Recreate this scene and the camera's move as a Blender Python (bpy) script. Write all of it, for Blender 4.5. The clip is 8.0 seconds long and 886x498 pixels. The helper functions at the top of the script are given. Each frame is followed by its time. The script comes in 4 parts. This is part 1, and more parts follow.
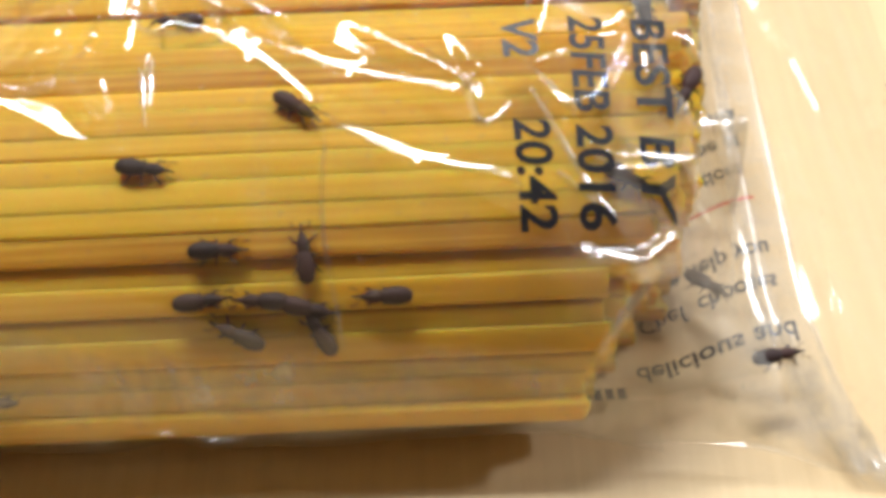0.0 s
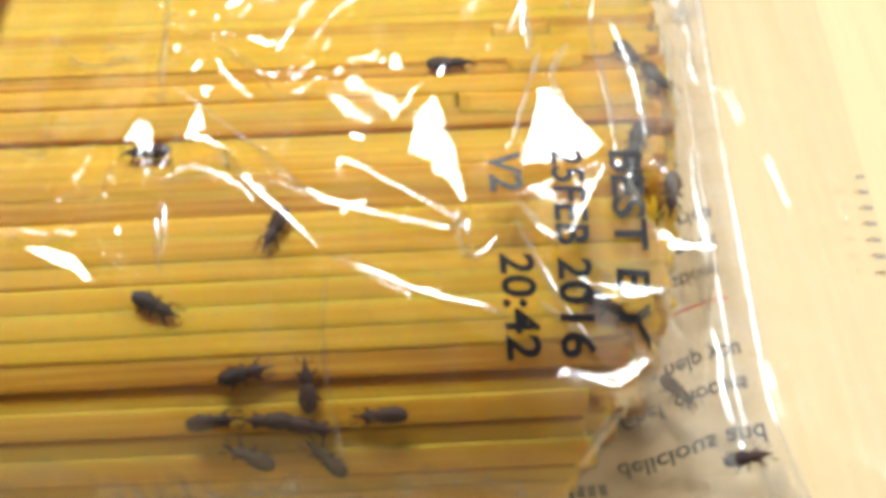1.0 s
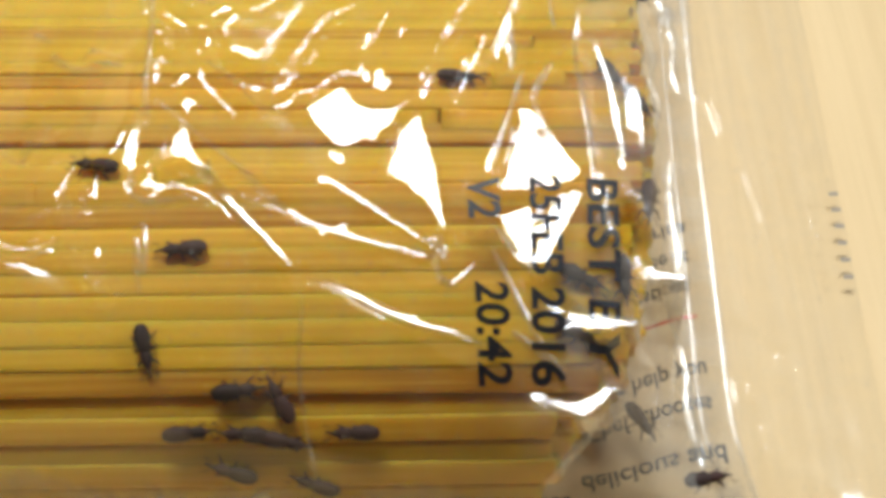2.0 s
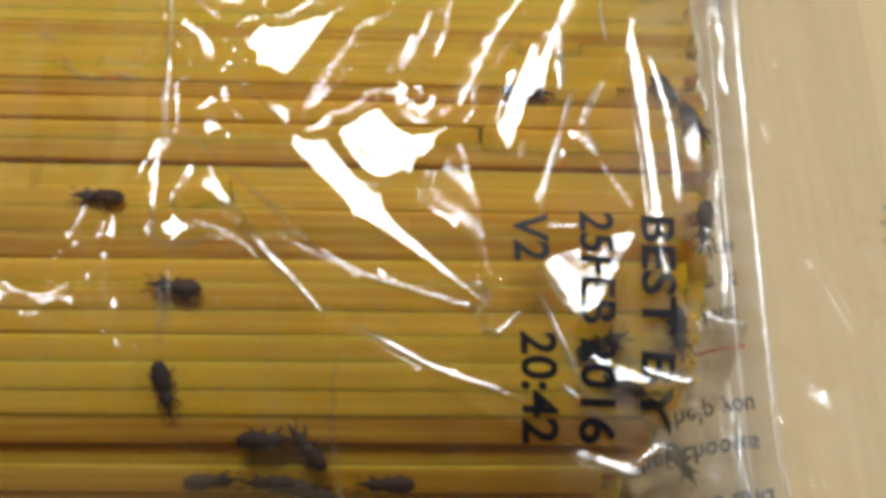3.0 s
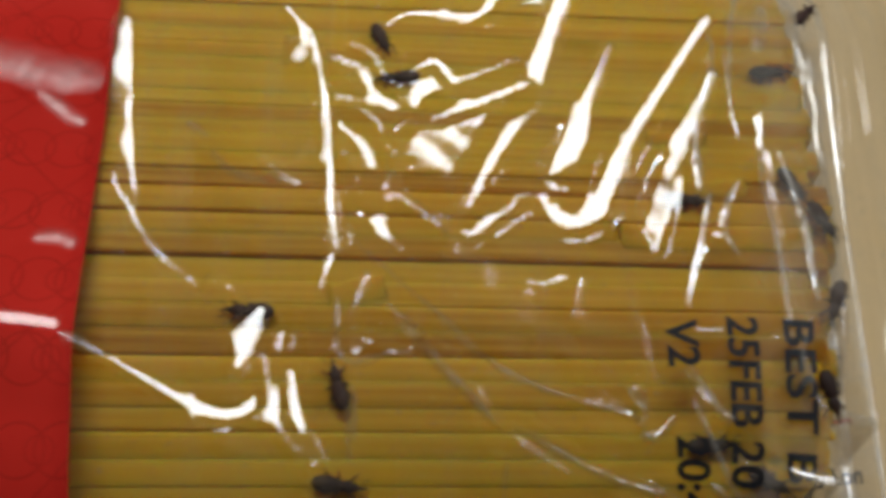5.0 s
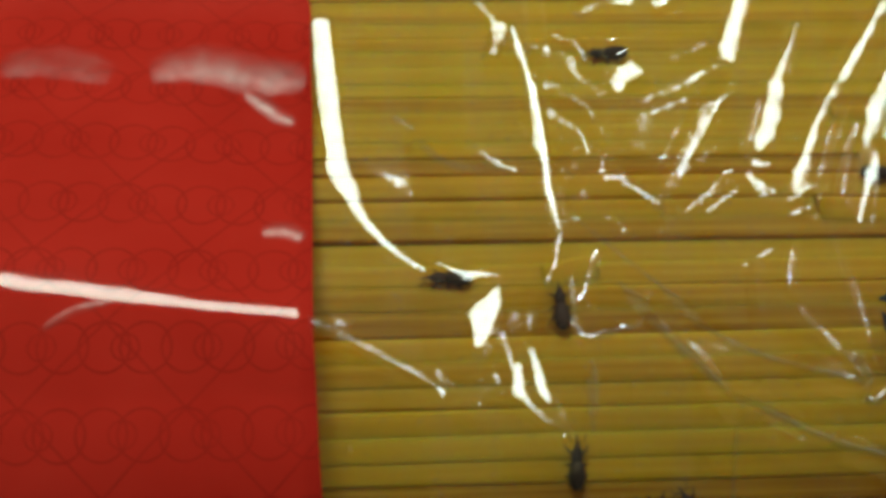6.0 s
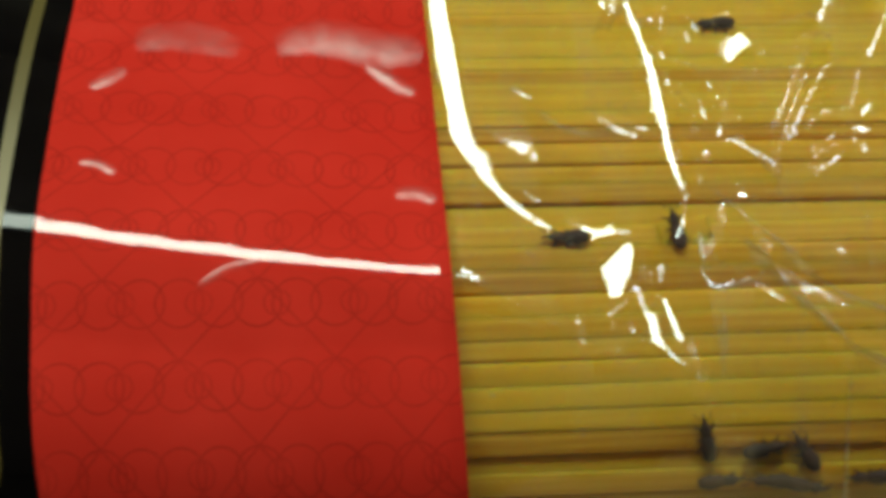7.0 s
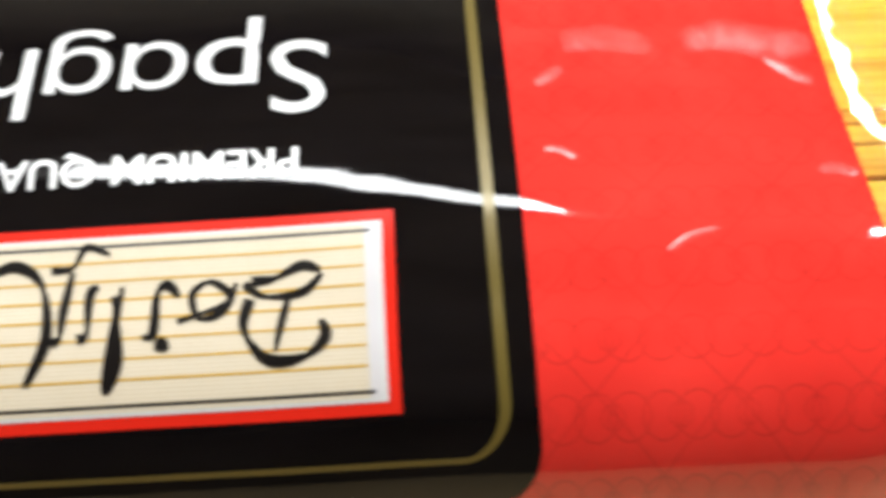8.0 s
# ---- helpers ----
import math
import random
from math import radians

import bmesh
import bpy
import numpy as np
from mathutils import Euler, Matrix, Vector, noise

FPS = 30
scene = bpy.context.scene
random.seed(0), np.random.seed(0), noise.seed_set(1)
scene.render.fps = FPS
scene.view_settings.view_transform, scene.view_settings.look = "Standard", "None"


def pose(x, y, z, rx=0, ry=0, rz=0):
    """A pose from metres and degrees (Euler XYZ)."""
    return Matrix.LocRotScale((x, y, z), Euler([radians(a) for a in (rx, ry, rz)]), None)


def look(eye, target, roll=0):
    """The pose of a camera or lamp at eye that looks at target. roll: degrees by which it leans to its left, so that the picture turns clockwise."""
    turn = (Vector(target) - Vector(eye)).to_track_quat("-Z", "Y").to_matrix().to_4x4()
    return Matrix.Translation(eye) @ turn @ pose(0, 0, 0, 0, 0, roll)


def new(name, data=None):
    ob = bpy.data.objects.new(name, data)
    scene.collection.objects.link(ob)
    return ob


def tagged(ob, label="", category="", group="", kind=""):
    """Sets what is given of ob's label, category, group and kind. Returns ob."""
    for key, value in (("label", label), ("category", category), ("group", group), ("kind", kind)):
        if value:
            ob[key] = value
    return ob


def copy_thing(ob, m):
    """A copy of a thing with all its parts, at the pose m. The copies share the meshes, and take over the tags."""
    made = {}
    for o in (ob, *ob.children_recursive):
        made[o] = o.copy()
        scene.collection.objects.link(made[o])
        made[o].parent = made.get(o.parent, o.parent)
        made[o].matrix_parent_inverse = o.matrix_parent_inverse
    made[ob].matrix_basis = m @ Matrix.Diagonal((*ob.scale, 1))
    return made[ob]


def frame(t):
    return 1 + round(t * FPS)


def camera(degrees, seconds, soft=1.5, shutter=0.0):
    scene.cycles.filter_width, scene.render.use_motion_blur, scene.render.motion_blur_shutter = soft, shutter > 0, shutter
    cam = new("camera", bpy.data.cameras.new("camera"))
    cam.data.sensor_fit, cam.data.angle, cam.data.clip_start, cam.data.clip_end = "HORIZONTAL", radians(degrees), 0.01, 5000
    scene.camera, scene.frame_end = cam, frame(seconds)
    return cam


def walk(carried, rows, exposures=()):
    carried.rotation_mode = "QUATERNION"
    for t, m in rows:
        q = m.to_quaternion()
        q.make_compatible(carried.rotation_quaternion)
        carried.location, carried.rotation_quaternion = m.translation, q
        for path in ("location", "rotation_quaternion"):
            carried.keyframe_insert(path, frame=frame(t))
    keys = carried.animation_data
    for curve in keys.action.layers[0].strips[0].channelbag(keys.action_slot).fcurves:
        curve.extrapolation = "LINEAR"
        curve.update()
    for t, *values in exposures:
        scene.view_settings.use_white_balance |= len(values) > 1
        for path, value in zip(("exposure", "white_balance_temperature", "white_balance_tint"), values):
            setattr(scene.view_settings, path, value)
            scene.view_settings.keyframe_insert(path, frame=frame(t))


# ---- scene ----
cam = camera(42.50, 8.0, soft=4.6, shutter=0.3)
PATH = [
    (0, (0.01185, -0.00016, 0.07448), (0.01045, 0.06192, -0.00391), -3.50),
    (0.5, (0.01264, -0.00143, 0.07471), (0.01098, 0.06201, -0.00257), -3.81),
    (1, (0.01306, 0.00455, 0.08576), (0.01149, 0.06477, 0.00595), -4.04),
    (1.2, (0.01335, 0.00170, 0.08941), (0.01262, 0.06427, 0.01141), -2.80),
    (2.3, (0.01332, 0.01375, 0.09086), (0.01354, 0.06522, 0.00513), -0.13),
    (2.5, (0.01199, 0.01625, 0.08936), (0.01237, 0.06607, 0.00265), 0.40),
    (3, (0.00998, 0.02071, 0.09064), (0.01068, 0.06883, 0.00299), 1.11),
    (3.5, (0.01120, 0.02546, 0.09219), (0.01170, 0.07231, 0.00384), 0.82),
    (4, (0.01210, 0.02888, 0.09268), (0.01270, 0.07480, 0.00385), 0.60),
    (4.5, (0.00910, 0.03090, 0.09788), (0.00941, 0.07648, 0.00887), 0.30),
    (4.8, (0.00084, 0.03140, 0.09724), (0.00462, 0.07455, 0.00711), 5.13),
    (5.0, (-0.00478, 0.02970, 0.09850), (0.00004, 0.07313, 0.00855), 6.42),
    (5.2, (-0.00879, 0.02931, 0.09744), (-0.00394, 0.07291, 0.00758), 5.80),
    (6.3, (-0.02010, 0.02717, 0.10262), (-0.02024, 0.06948, 0.01201), -1.88),
    (6.5, (-0.02195, 0.02766, 0.10332), (-0.02215, 0.06860, 0.01208), -1.95),
    (7, (-0.02943, 0.02332, 0.10507), (-0.02719, 0.06563, 0.01449), 0.89),
    (7.3, (-0.03773, 0.02029, 0.10753), (-0.03555, 0.06337, 0.01732), -0.12),
    (7.5, (-0.04576, 0.02198, 0.11124), (-0.04459, 0.06099, 0.01917), -1.61),
    (7.7, (-0.05284, 0.02132, 0.11595), (-0.05256, 0.06039, 0.02389), -2.97),
    (8, (-0.06354, 0.01591, 0.11709), (-0.06673, 0.05883, 0.02683), -7.08),
]
EXPOSURES = [(0.0, 0.42, 5990, 11), (0.5, 0.42, 5990, 10), (1.0, 0.41, 5950, 6), (1.2, 0.3, 5980, 6), (2.3, -0.17, 6030, 6), (2.5, -0.32, 6030, 6), (4.0, -0.76, 6080, 7), (4.5, -0.85, 6080, 6),
             (5.0, -1.18, 6190, 6), (6.3, -1.10, 6450, -20), (7.0, -0.62, 6340, -18), (7.5, 0.0, 6300, 2), (8.0, 0.85, 6060, 8)]
walk(cam, [(t, look(eye, target, roll)) for t, eye, target, roll in PATH], EXPOSURES)

# ---- world and light ----
MM = 0.001
world = bpy.data.worlds.new("world")
scene.world = world
world.use_nodes = True
world.node_tree.nodes["Background"].inputs[0].default_value = (1.0, 0.86, 0.66, 1)
world.node_tree.nodes["Background"].inputs[1].default_value = 0.012


def area_lamp(name, eye, target, size_x, size_y, watts, colour):
    data = bpy.data.lights.new(name, "AREA")
    data.shape, data.size, data.size_y, data.energy, data.color = "RECTANGLE", size_x, size_y, watts, colour
    ob = new(name, data)
    ob.matrix_world = look(eye, target)
    return ob


LAMP_A = (-0.23, 1.0, 1.55)
# LAMP_B is an unseen second source, placed and powered to brighten the strand ends.
LAMP_B = (2.2, 0.75, 1.55)
area_lamp("lamp_a", LAMP_A, (LAMP_A[0], LAMP_A[1], 0), 1.0, 0.42, 46, (1.0, 0.97, 0.92))
area_lamp("lamp_b", LAMP_B, (LAMP_B[0], LAMP_B[1], 0), 0.3, 0.3, 48, (0.90, 0.94, 1.0))


# ---- materials ----
def material(name, base, rough=0.5, metal=0.0, spec=0.5, coat=0.0):
    m = bpy.data.materials.new(name)
    m.use_nodes = True
    b = m.node_tree.nodes["Principled BSDF"]
    b.inputs["Base Color"].default_value = (*base, 1)
    b.inputs["Roughness"].default_value = rough
    b.inputs["Metallic"].default_value = metal
    b.inputs["Specular IOR Level"].default_value = spec
    b.inputs["Coat Weight"].default_value = coat
    b.inputs["Coat Roughness"].default_value = 0.05
    return m


class Nodes:
    """Short hand for building a node tree."""

    def __init__(self, m):
        self.tree = m.node_tree
        self.shader = m.node_tree.nodes.get("Principled BSDF")

    def add(self, kind, **props):
        n = self.tree.nodes.new(kind)
        for key, value in props.items():
            if key == "operation":
                n.operation = value
            elif key == "blend":
                n.data_type, n.blend_type = "RGBA", value
        return n

    def link(self, a, b):
        self.tree.links.new(a, b)

    def math(self, op, a, b=None, clamp=False):
        n = self.add("ShaderNodeMath", operation=op)
        n.use_clamp = clamp
        for k, v in enumerate((a, b)):
            if v is None:
                continue
            if isinstance(v, (int, float)):
                n.inputs[k].default_value = v
            else:
                self.link(v, n.inputs[k])
        return n.outputs[0]

    def coords(self, scale, which="Object"):
        tc, mp = self.add("ShaderNodeTexCoord"), self.add("ShaderNodeMapping")
        self.link(tc.outputs[which], mp.inputs[0])
        mp.inputs["Scale"].default_value = scale
        return mp.outputs[0]

    def noise(self, scale, detail=3, which="Object", rough=0.55):
        n = self.add("ShaderNodeTexNoise")
        self.link(self.coords(scale, which), n.inputs["Vector"])
        n.inputs["Scale"].default_value = 1
        n.inputs["Detail"].default_value = detail
        n.inputs["Roughness"].default_value = rough
        return n.outputs["Fac"]

    def ramp(self, fac, stops):
        n = self.add("ShaderNodeValToRGB")
        self.link(fac, n.inputs[0])
        els = n.color_ramp.elements
        while len(els) < len(stops):
            els.new(0.5)
        for e, (p, c) in zip(els, stops):
            e.position, e.color = p, (*c, 1) if len(c) == 3 else c
        return n.outputs[0]

    def mix(self, fac, a, b, mode="MIX"):
        n = self.add("ShaderNodeMix", blend=mode)
        for k, v in ((0, fac), (6, a), (7, b)):
            if isinstance(v, (int, float)):
                n.inputs[k].default_value = v
            elif isinstance(v, tuple):
                n.inputs[k].default_value = (*v, 1)
            else:
                self.link(v, n.inputs[k])
        return n.outputs[2]

    def bump(self, height, strength, distance):
        n = self.add("ShaderNodeBump")
        n.inputs["Strength"].default_value = strength
        n.inputs["Distance"].default_value = distance
        self.link(height, n.inputs["Height"])
        return n.outputs[0]


def wood_material():
    m = material("pale_wood", (0.55, 0.38, 0.2), 0.42, spec=0.4)
    n = Nodes(m)
    broad = n.noise((900, 25, 400), 4)
    fine = n.noise((3500, 120, 1500), 3)
    cloud = n.noise((45, 30, 45), 3)
    a = n.ramp(broad, [(0.3, (0.68, 0.50, 0.255)), (0.7, (0.77, 0.585, 0.32))])
    b = n.mix(n.math("MULTIPLY", fine, 0.22), a, (0.60, 0.43, 0.24))
    c = n.mix(n.math("MULTIPLY", cloud, 0.4), b, (0.79, 0.61, 0.35))
    n.link(c, n.shader.inputs["Base Color"])
    n.link(n.bump(fine, 0.25, 0.0001), n.shader.inputs["Normal"])
    return m


def pasta_material():
    m = material("dry_pasta", (0.7, 0.42, 0.06), 0.65, spec=0.16)
    n = Nodes(m)
    info = n.add("ShaderNodeObjectInfo")
    long_streak = n.noise((40, 1500, 1500), 4)
    seam = n.noise((15, 900, 900), 2)
    speck = n.noise((1500, 2500, 2500), 2)
    base = n.ramp(info.outputs["Random"], [(0.0, (0.42, 0.180, 0.007)), (0.2, (0.58, 0.300, 0.011)), (0.6, (0.66, 0.367, 0.016)), (1.0, (0.72, 0.422, 0.028))])
    s = n.mix(n.ramp(long_streak, [(0.42, (0, 0, 0)), (0.66, (0.7, 0.7, 0.7))]), base, (0.78, 0.468, 0.055))
    s = n.mix(n.ramp(seam, [(0.52, (0, 0, 0)), (0.66, (0.6, 0.6, 0.6))]), s, (0.46, 0.225, 0.008))
    t = n.mix(n.ramp(speck, [(0.66, (0, 0, 0)), (0.78, (0.4, 0.4, 0.4))]), s, (0.78, 0.54, 0.14))
    n.link(t, n.shader.inputs["Base Color"])
    n.shader.inputs["Subsurface Weight"].default_value = 0.85
    n.shader.inputs["Subsurface Radius"].default_value = (1.0, 0.55, 0.12)
    n.shader.inputs["Subsurface Scale"].default_value = 0.0022
    n.link(n.bump(speck, 0.15, 0.00006), n.shader.inputs["Normal"])
    return m


def film_material(name, gloss=0.06, haze=0.03, rough=0.045):
    m = bpy.data.materials.new(name)
    m.use_nodes = True
    n = Nodes(m)
    tree = m.node_tree
    tree.nodes.remove(n.shader)
    out = tree.nodes["Material Output"]
    clear, gl, white = n.add("ShaderNodeBsdfTransparent"), n.add("ShaderNodeBsdfGlossy"), n.add("ShaderNodeBsdfDiffuse")
    clear.inputs[0].default_value = (0.97, 0.965, 0.95, 1)
    gl.inputs["Color"].default_value = (1, 1, 1, 1)
    gl.inputs["Roughness"].default_value = rough
    white.inputs[0].default_value = (0.75, 0.73, 0.68, 1)
    lay = n.add("ShaderNodeLayerWeight")
    lay.inputs["Blend"].default_value = 0.5
    rim = n.math("MULTIPLY", n.math("POWER", lay.outputs["Facing"], 4.0), 0.18)
    smudge = n.noise((260, 420, 300), 4)
    spots = n.noise((2100, 2100, 2100), 1)
    h = n.math("MULTIPLY", n.ramp(smudge, [(0.35, (0.35, 0.35, 0.35)), (0.75, (1.6, 1.6, 1.6))]), haze)
    h2 = n.math("ADD", h, n.math("MULTIPLY", n.ramp(spots, [(0.68, (0, 0, 0)), (0.76, (1, 1, 1))]), min(0.16, haze * 6)))
    streak = n.ramp(n.noise((520, 35, 60), 3), [(0.50, (0, 0, 0)), (0.72, (1, 1, 1))])
    h2 = n.math("ADD", h2, n.math("MULTIPLY", streak, haze * 1.6))
    # Extra haze of the crumpled end film, also added to brighten the strand ends.
    end_haze = n.add("ShaderNodeAttribute")
    end_haze.attribute_name = "end_haze"
    h2 = n.math("ADD", h2, n.math("MULTIPLY", end_haze.outputs["Fac"], n.ramp(smudge, [(0.3, (0.04, 0.04, 0.04)), (0.7, (0.19, 0.19, 0.19))])))
    one, two = n.add("ShaderNodeMixShader"), n.add("ShaderNodeMixShader")
    n.link(h2, one.inputs[0])
    n.link(clear.outputs[0], one.inputs[1])
    n.link(white.outputs[0], one.inputs[2])
    n.link(n.math("ADD", rim, gloss, clamp=True), two.inputs[0])
    n.link(one.outputs[0], two.inputs[1])
    n.link(gl.outputs[0], two.inputs[2])
    n.link(two.outputs[0], out.inputs[0])
    return m


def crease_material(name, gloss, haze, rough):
    """Creased film with white haze and soft gloss added as highlight streaks: it grows clear again towards the crease's
    sides.
    """
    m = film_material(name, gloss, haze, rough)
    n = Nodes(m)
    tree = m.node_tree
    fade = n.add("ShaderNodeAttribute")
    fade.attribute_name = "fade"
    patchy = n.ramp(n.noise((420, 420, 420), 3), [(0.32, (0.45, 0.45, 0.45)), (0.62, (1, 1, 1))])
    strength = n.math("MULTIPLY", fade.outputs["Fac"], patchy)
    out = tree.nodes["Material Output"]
    hazed = out.inputs[0].links[0].from_socket
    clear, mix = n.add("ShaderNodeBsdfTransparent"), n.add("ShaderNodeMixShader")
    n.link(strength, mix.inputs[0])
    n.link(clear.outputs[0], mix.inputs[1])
    n.link(hazed, mix.inputs[2])
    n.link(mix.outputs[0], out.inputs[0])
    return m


def red_print_material():
    m = material("red_print", (0.55, 0.02, 0.015), 0.05, spec=0.5)
    n = Nodes(m)
    tc = n.add("ShaderNodeTexCoord")
    sep = n.add("ShaderNodeSeparateXYZ")
    n.link(tc.outputs["Object"], sep.inputs[0])

    def ring(px, py, ox, oy, radius, width):
        u = n.math("SUBTRACT", n.math("FRACT", n.math("ADD", n.math("DIVIDE", sep.outputs[0], px), ox)), 0.5)
        v = n.math("SUBTRACT", n.math("FRACT", n.math("ADD", n.math("DIVIDE", sep.outputs[1], py), oy)), 0.5)
        u, v = n.math("MULTIPLY", u, px), n.math("MULTIPLY", v, py)
        d = n.math("SQRT", n.math("ADD", n.math("MULTIPLY", u, u), n.math("MULTIPLY", v, v)))
        off = n.math("ABSOLUTE", n.math("SUBTRACT", d, radius))
        return n.math("LESS_THAN", off, width)

    lines = ring(0.0060, 0.0062, 0.0, 0.2, 0.00185, 0.00009)
    for more in ((0.0060, 0.0062, 0.5, 0.2, 0.00185, 0.00009), (0.0060, 0.0062, 0.25, 0.2, 0.0010, 0.00007)):
        lines = n.math("MAXIMUM", lines, ring(*more))
    u = n.math("ABSOLUTE", n.math("SUBTRACT", n.math("FRACT", n.math("DIVIDE", sep.outputs[0], 0.012)), 0.5))
    v = n.math("ABSOLUTE", n.math("SUBTRACT", n.math("FRACT", n.math("ADD", n.math("DIVIDE", sep.outputs[1], 0.0124), 0.2)), 0.5))
    slant = n.math("LESS_THAN", n.math("ABSOLUTE", n.math("SUBTRACT", n.math("ADD", u, v), 0.5)), 0.012)
    lines = n.math("MAXIMUM", lines, n.math("MULTIPLY", slant, 0.8))
    wear = n.noise((300, 300, 300), 3)
    fac = n.math("MULTIPLY", lines, n.math("MULTIPLY", wear, 0.66))
    cloud = n.ramp(n.noise((70, 90, 70), 3), [(0.3, (0.59, 0.023, 0.017)), (0.7, (0.69, 0.034, 0.025))])
    n.link(n.mix(fac, cloud, (0.20, 0.008, 0.008)), n.shader.inputs["Base Color"])
    n.link(n.bump(n.noise((25, 900, 300), 3), 0.05, 0.0001), n.shader.inputs["Normal"])
    return m


def black_print_material():
    m = material("black_print", (0.008, 0.007, 0.007), 0.05, spec=0.22)
    n = Nodes(m)
    n.link(n.ramp(n.noise((60, 300, 60), 3), [(0.3, (0.002, 0.0016, 0.002)), (0.8, (0.005, 0.004, 0.0045))]), n.shader.inputs["Base Color"])
    n.link(n.bump(n.noise((20, 1300, 300), 3), 0.07, 0.0001), n.shader.inputs["Normal"])
    return m


def cream_print_material():
    """Cream field with fine printed hairlines."""
    m = material("cream_print", (0.72, 0.62, 0.43), 0.3, spec=0.35)
    n = Nodes(m)
    sep = n.add("ShaderNodeSeparateXYZ")
    n.link(n.coords((1, 1, 1)), sep.inputs[0])
    wave = n.math("FRACT", n.math("DIVIDE", sep.outputs[1], 0.00036))
    hair = n.math("MULTIPLY", n.math("LESS_THAN", wave, 0.34), n.ramp(n.noise((500, 900, 500), 2), [(0.3, (0.35, 0.35, 0.35)), (0.7, (0.6, 0.6, 0.6))]))
    n.link(n.mix(hair, (0.60, 0.535, 0.42), (0.47, 0.36, 0.19)), n.shader.inputs["Base Color"])
    return m


def weevil_material():
    m = material("weevil_shell", (0.022, 0.014, 0.011), 0.62, spec=0.3)
    n = Nodes(m)
    info = n.add("ShaderNodeObjectInfo")
    pits = n.noise((9000, 9000, 9000), 2)
    tone = n.ramp(info.outputs["Random"], [(0.0, (0.018, 0.009, 0.009)), (1.0, (0.056, 0.020, 0.016))])
    n.link(n.mix(n.math("MULTIPLY", pits, 0.5), tone, (0.045, 0.025, 0.017)), n.shader.inputs["Base Color"])
    n.link(n.bump(pits, 0.5, 0.00005), n.shader.inputs["Normal"])
    return m


def plaster_material(name="warm_plaster", low=(0.27, 0.24, 0.19), high=(0.33, 0.30, 0.24)):
    m = material(name, (0.72, 0.68, 0.6), 0.8, spec=0.2)
    n = Nodes(m)
    n.link(n.ramp(n.noise((6, 6, 6), 4), [(0.3, low), (0.7, high)]), n.shader.inputs["Base Color"])
    return m


WOOD, PASTA, FILM = wood_material(), pasta_material(), film_material("clear_film", 0.068, 0.024, 0.08)
TAIL_FILM = film_material("tail_film", 0.02, 0.04, 0.12)
BACK_FILM = film_material("back_film", 0.015, 0.03, 0.35)
SEAL_FILM = film_material("seal_film", 0.10, 0.16)
# Haze and gloss whiten each crease in place of highlight lines.
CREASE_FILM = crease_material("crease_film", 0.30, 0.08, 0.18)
LABEL_GLINT = crease_material("label_glint", 0.105, 0.02, 0.36)
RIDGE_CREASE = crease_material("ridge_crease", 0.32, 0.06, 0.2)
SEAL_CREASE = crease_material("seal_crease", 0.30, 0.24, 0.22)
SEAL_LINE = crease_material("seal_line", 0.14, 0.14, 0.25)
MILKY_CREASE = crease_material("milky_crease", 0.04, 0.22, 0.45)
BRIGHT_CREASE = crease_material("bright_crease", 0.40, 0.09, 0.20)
RED, BLACK, SHELL, PLASTER = red_print_material(), black_print_material(), weevil_material(), plaster_material()
GOLD = material("gold_print", (0.12, 0.088, 0.018), 0.35, metal=0.15)
CREAM = cream_print_material()
OCHRE_INK = material("ochre_ink", (0.50, 0.29, 0.02), 0.35, spec=0.3)
BRUSH_INK = material("brush_ink", (0.006, 0.005, 0.005), 0.3, spec=0.25)
WHITE = material("white_print", (0.56, 0.555, 0.55), 0.3)
GREY = material("grey_print", (0.55, 0.53, 0.54), 0.35)
INK = material("black_ink", (0.012, 0.012, 0.016), 0.4)
SOFT_INK = material("brown_black_ink", (0.012, 0.01, 0.01), 0.5)
RED_INK = material("red_ink", (0.60, 0.018, 0.008), 0.25, spec=0.3)
FAINT_INK = material("faint_grey_ink", (0.30, 0.25, 0.20), 0.6)
CEILING_PAINT = plaster_material("ceiling_paint", (0.30, 0.27, 0.22), (0.36, 0.33, 0.28))
LAMP_WHITE = material("lamp_housing", (0.8, 0.8, 0.78), 0.4)


# ---- shape helpers ----
def mesh_object(name, bm, mat, parent=None, label="", smooth=True):
    me = bpy.data.meshes.new(name)
    bm.to_mesh(me)
    bm.free()
    me.materials.append(mat)
    if smooth:
        me.polygons.foreach_set("use_smooth", [True] * len(me.polygons))
    ob = new(name, me)
    if parent:
        ob.parent = parent
    return tagged(ob, label)


def part(name, bm, mat, parent, label="", smooth=True):
    return mesh_object(name, bm, mat, parent, label, smooth)


def box(bm, x0, x1, y0, y1, z0, z1):
    v = [bm.verts.new((x, y, z)) for z in (z0, z1) for y in (y0, y1) for x in (x0, x1)]
    for q in ((0, 2, 3, 1), (4, 5, 7, 6), (0, 1, 5, 4), (2, 6, 7, 3), (0, 4, 6, 2), (1, 3, 7, 5)):
        bm.faces.new([v[k] for k in q])


def sheet(bm, points):
    """A grid of quads from rows of places."""
    rows = [[bm.verts.new(p) for p in row] for row in points]
    for a, b in zip(rows, rows[1:]):
        for k in range(len(a) - 1):
            bm.faces.new((a[k], a[k + 1], b[k + 1], b[k]))


def smoothstep(a, b, x):
    t = min(1.0, max(0.0, (x - a) / (b - a)))
    return t * t * (3 - 2 * t)


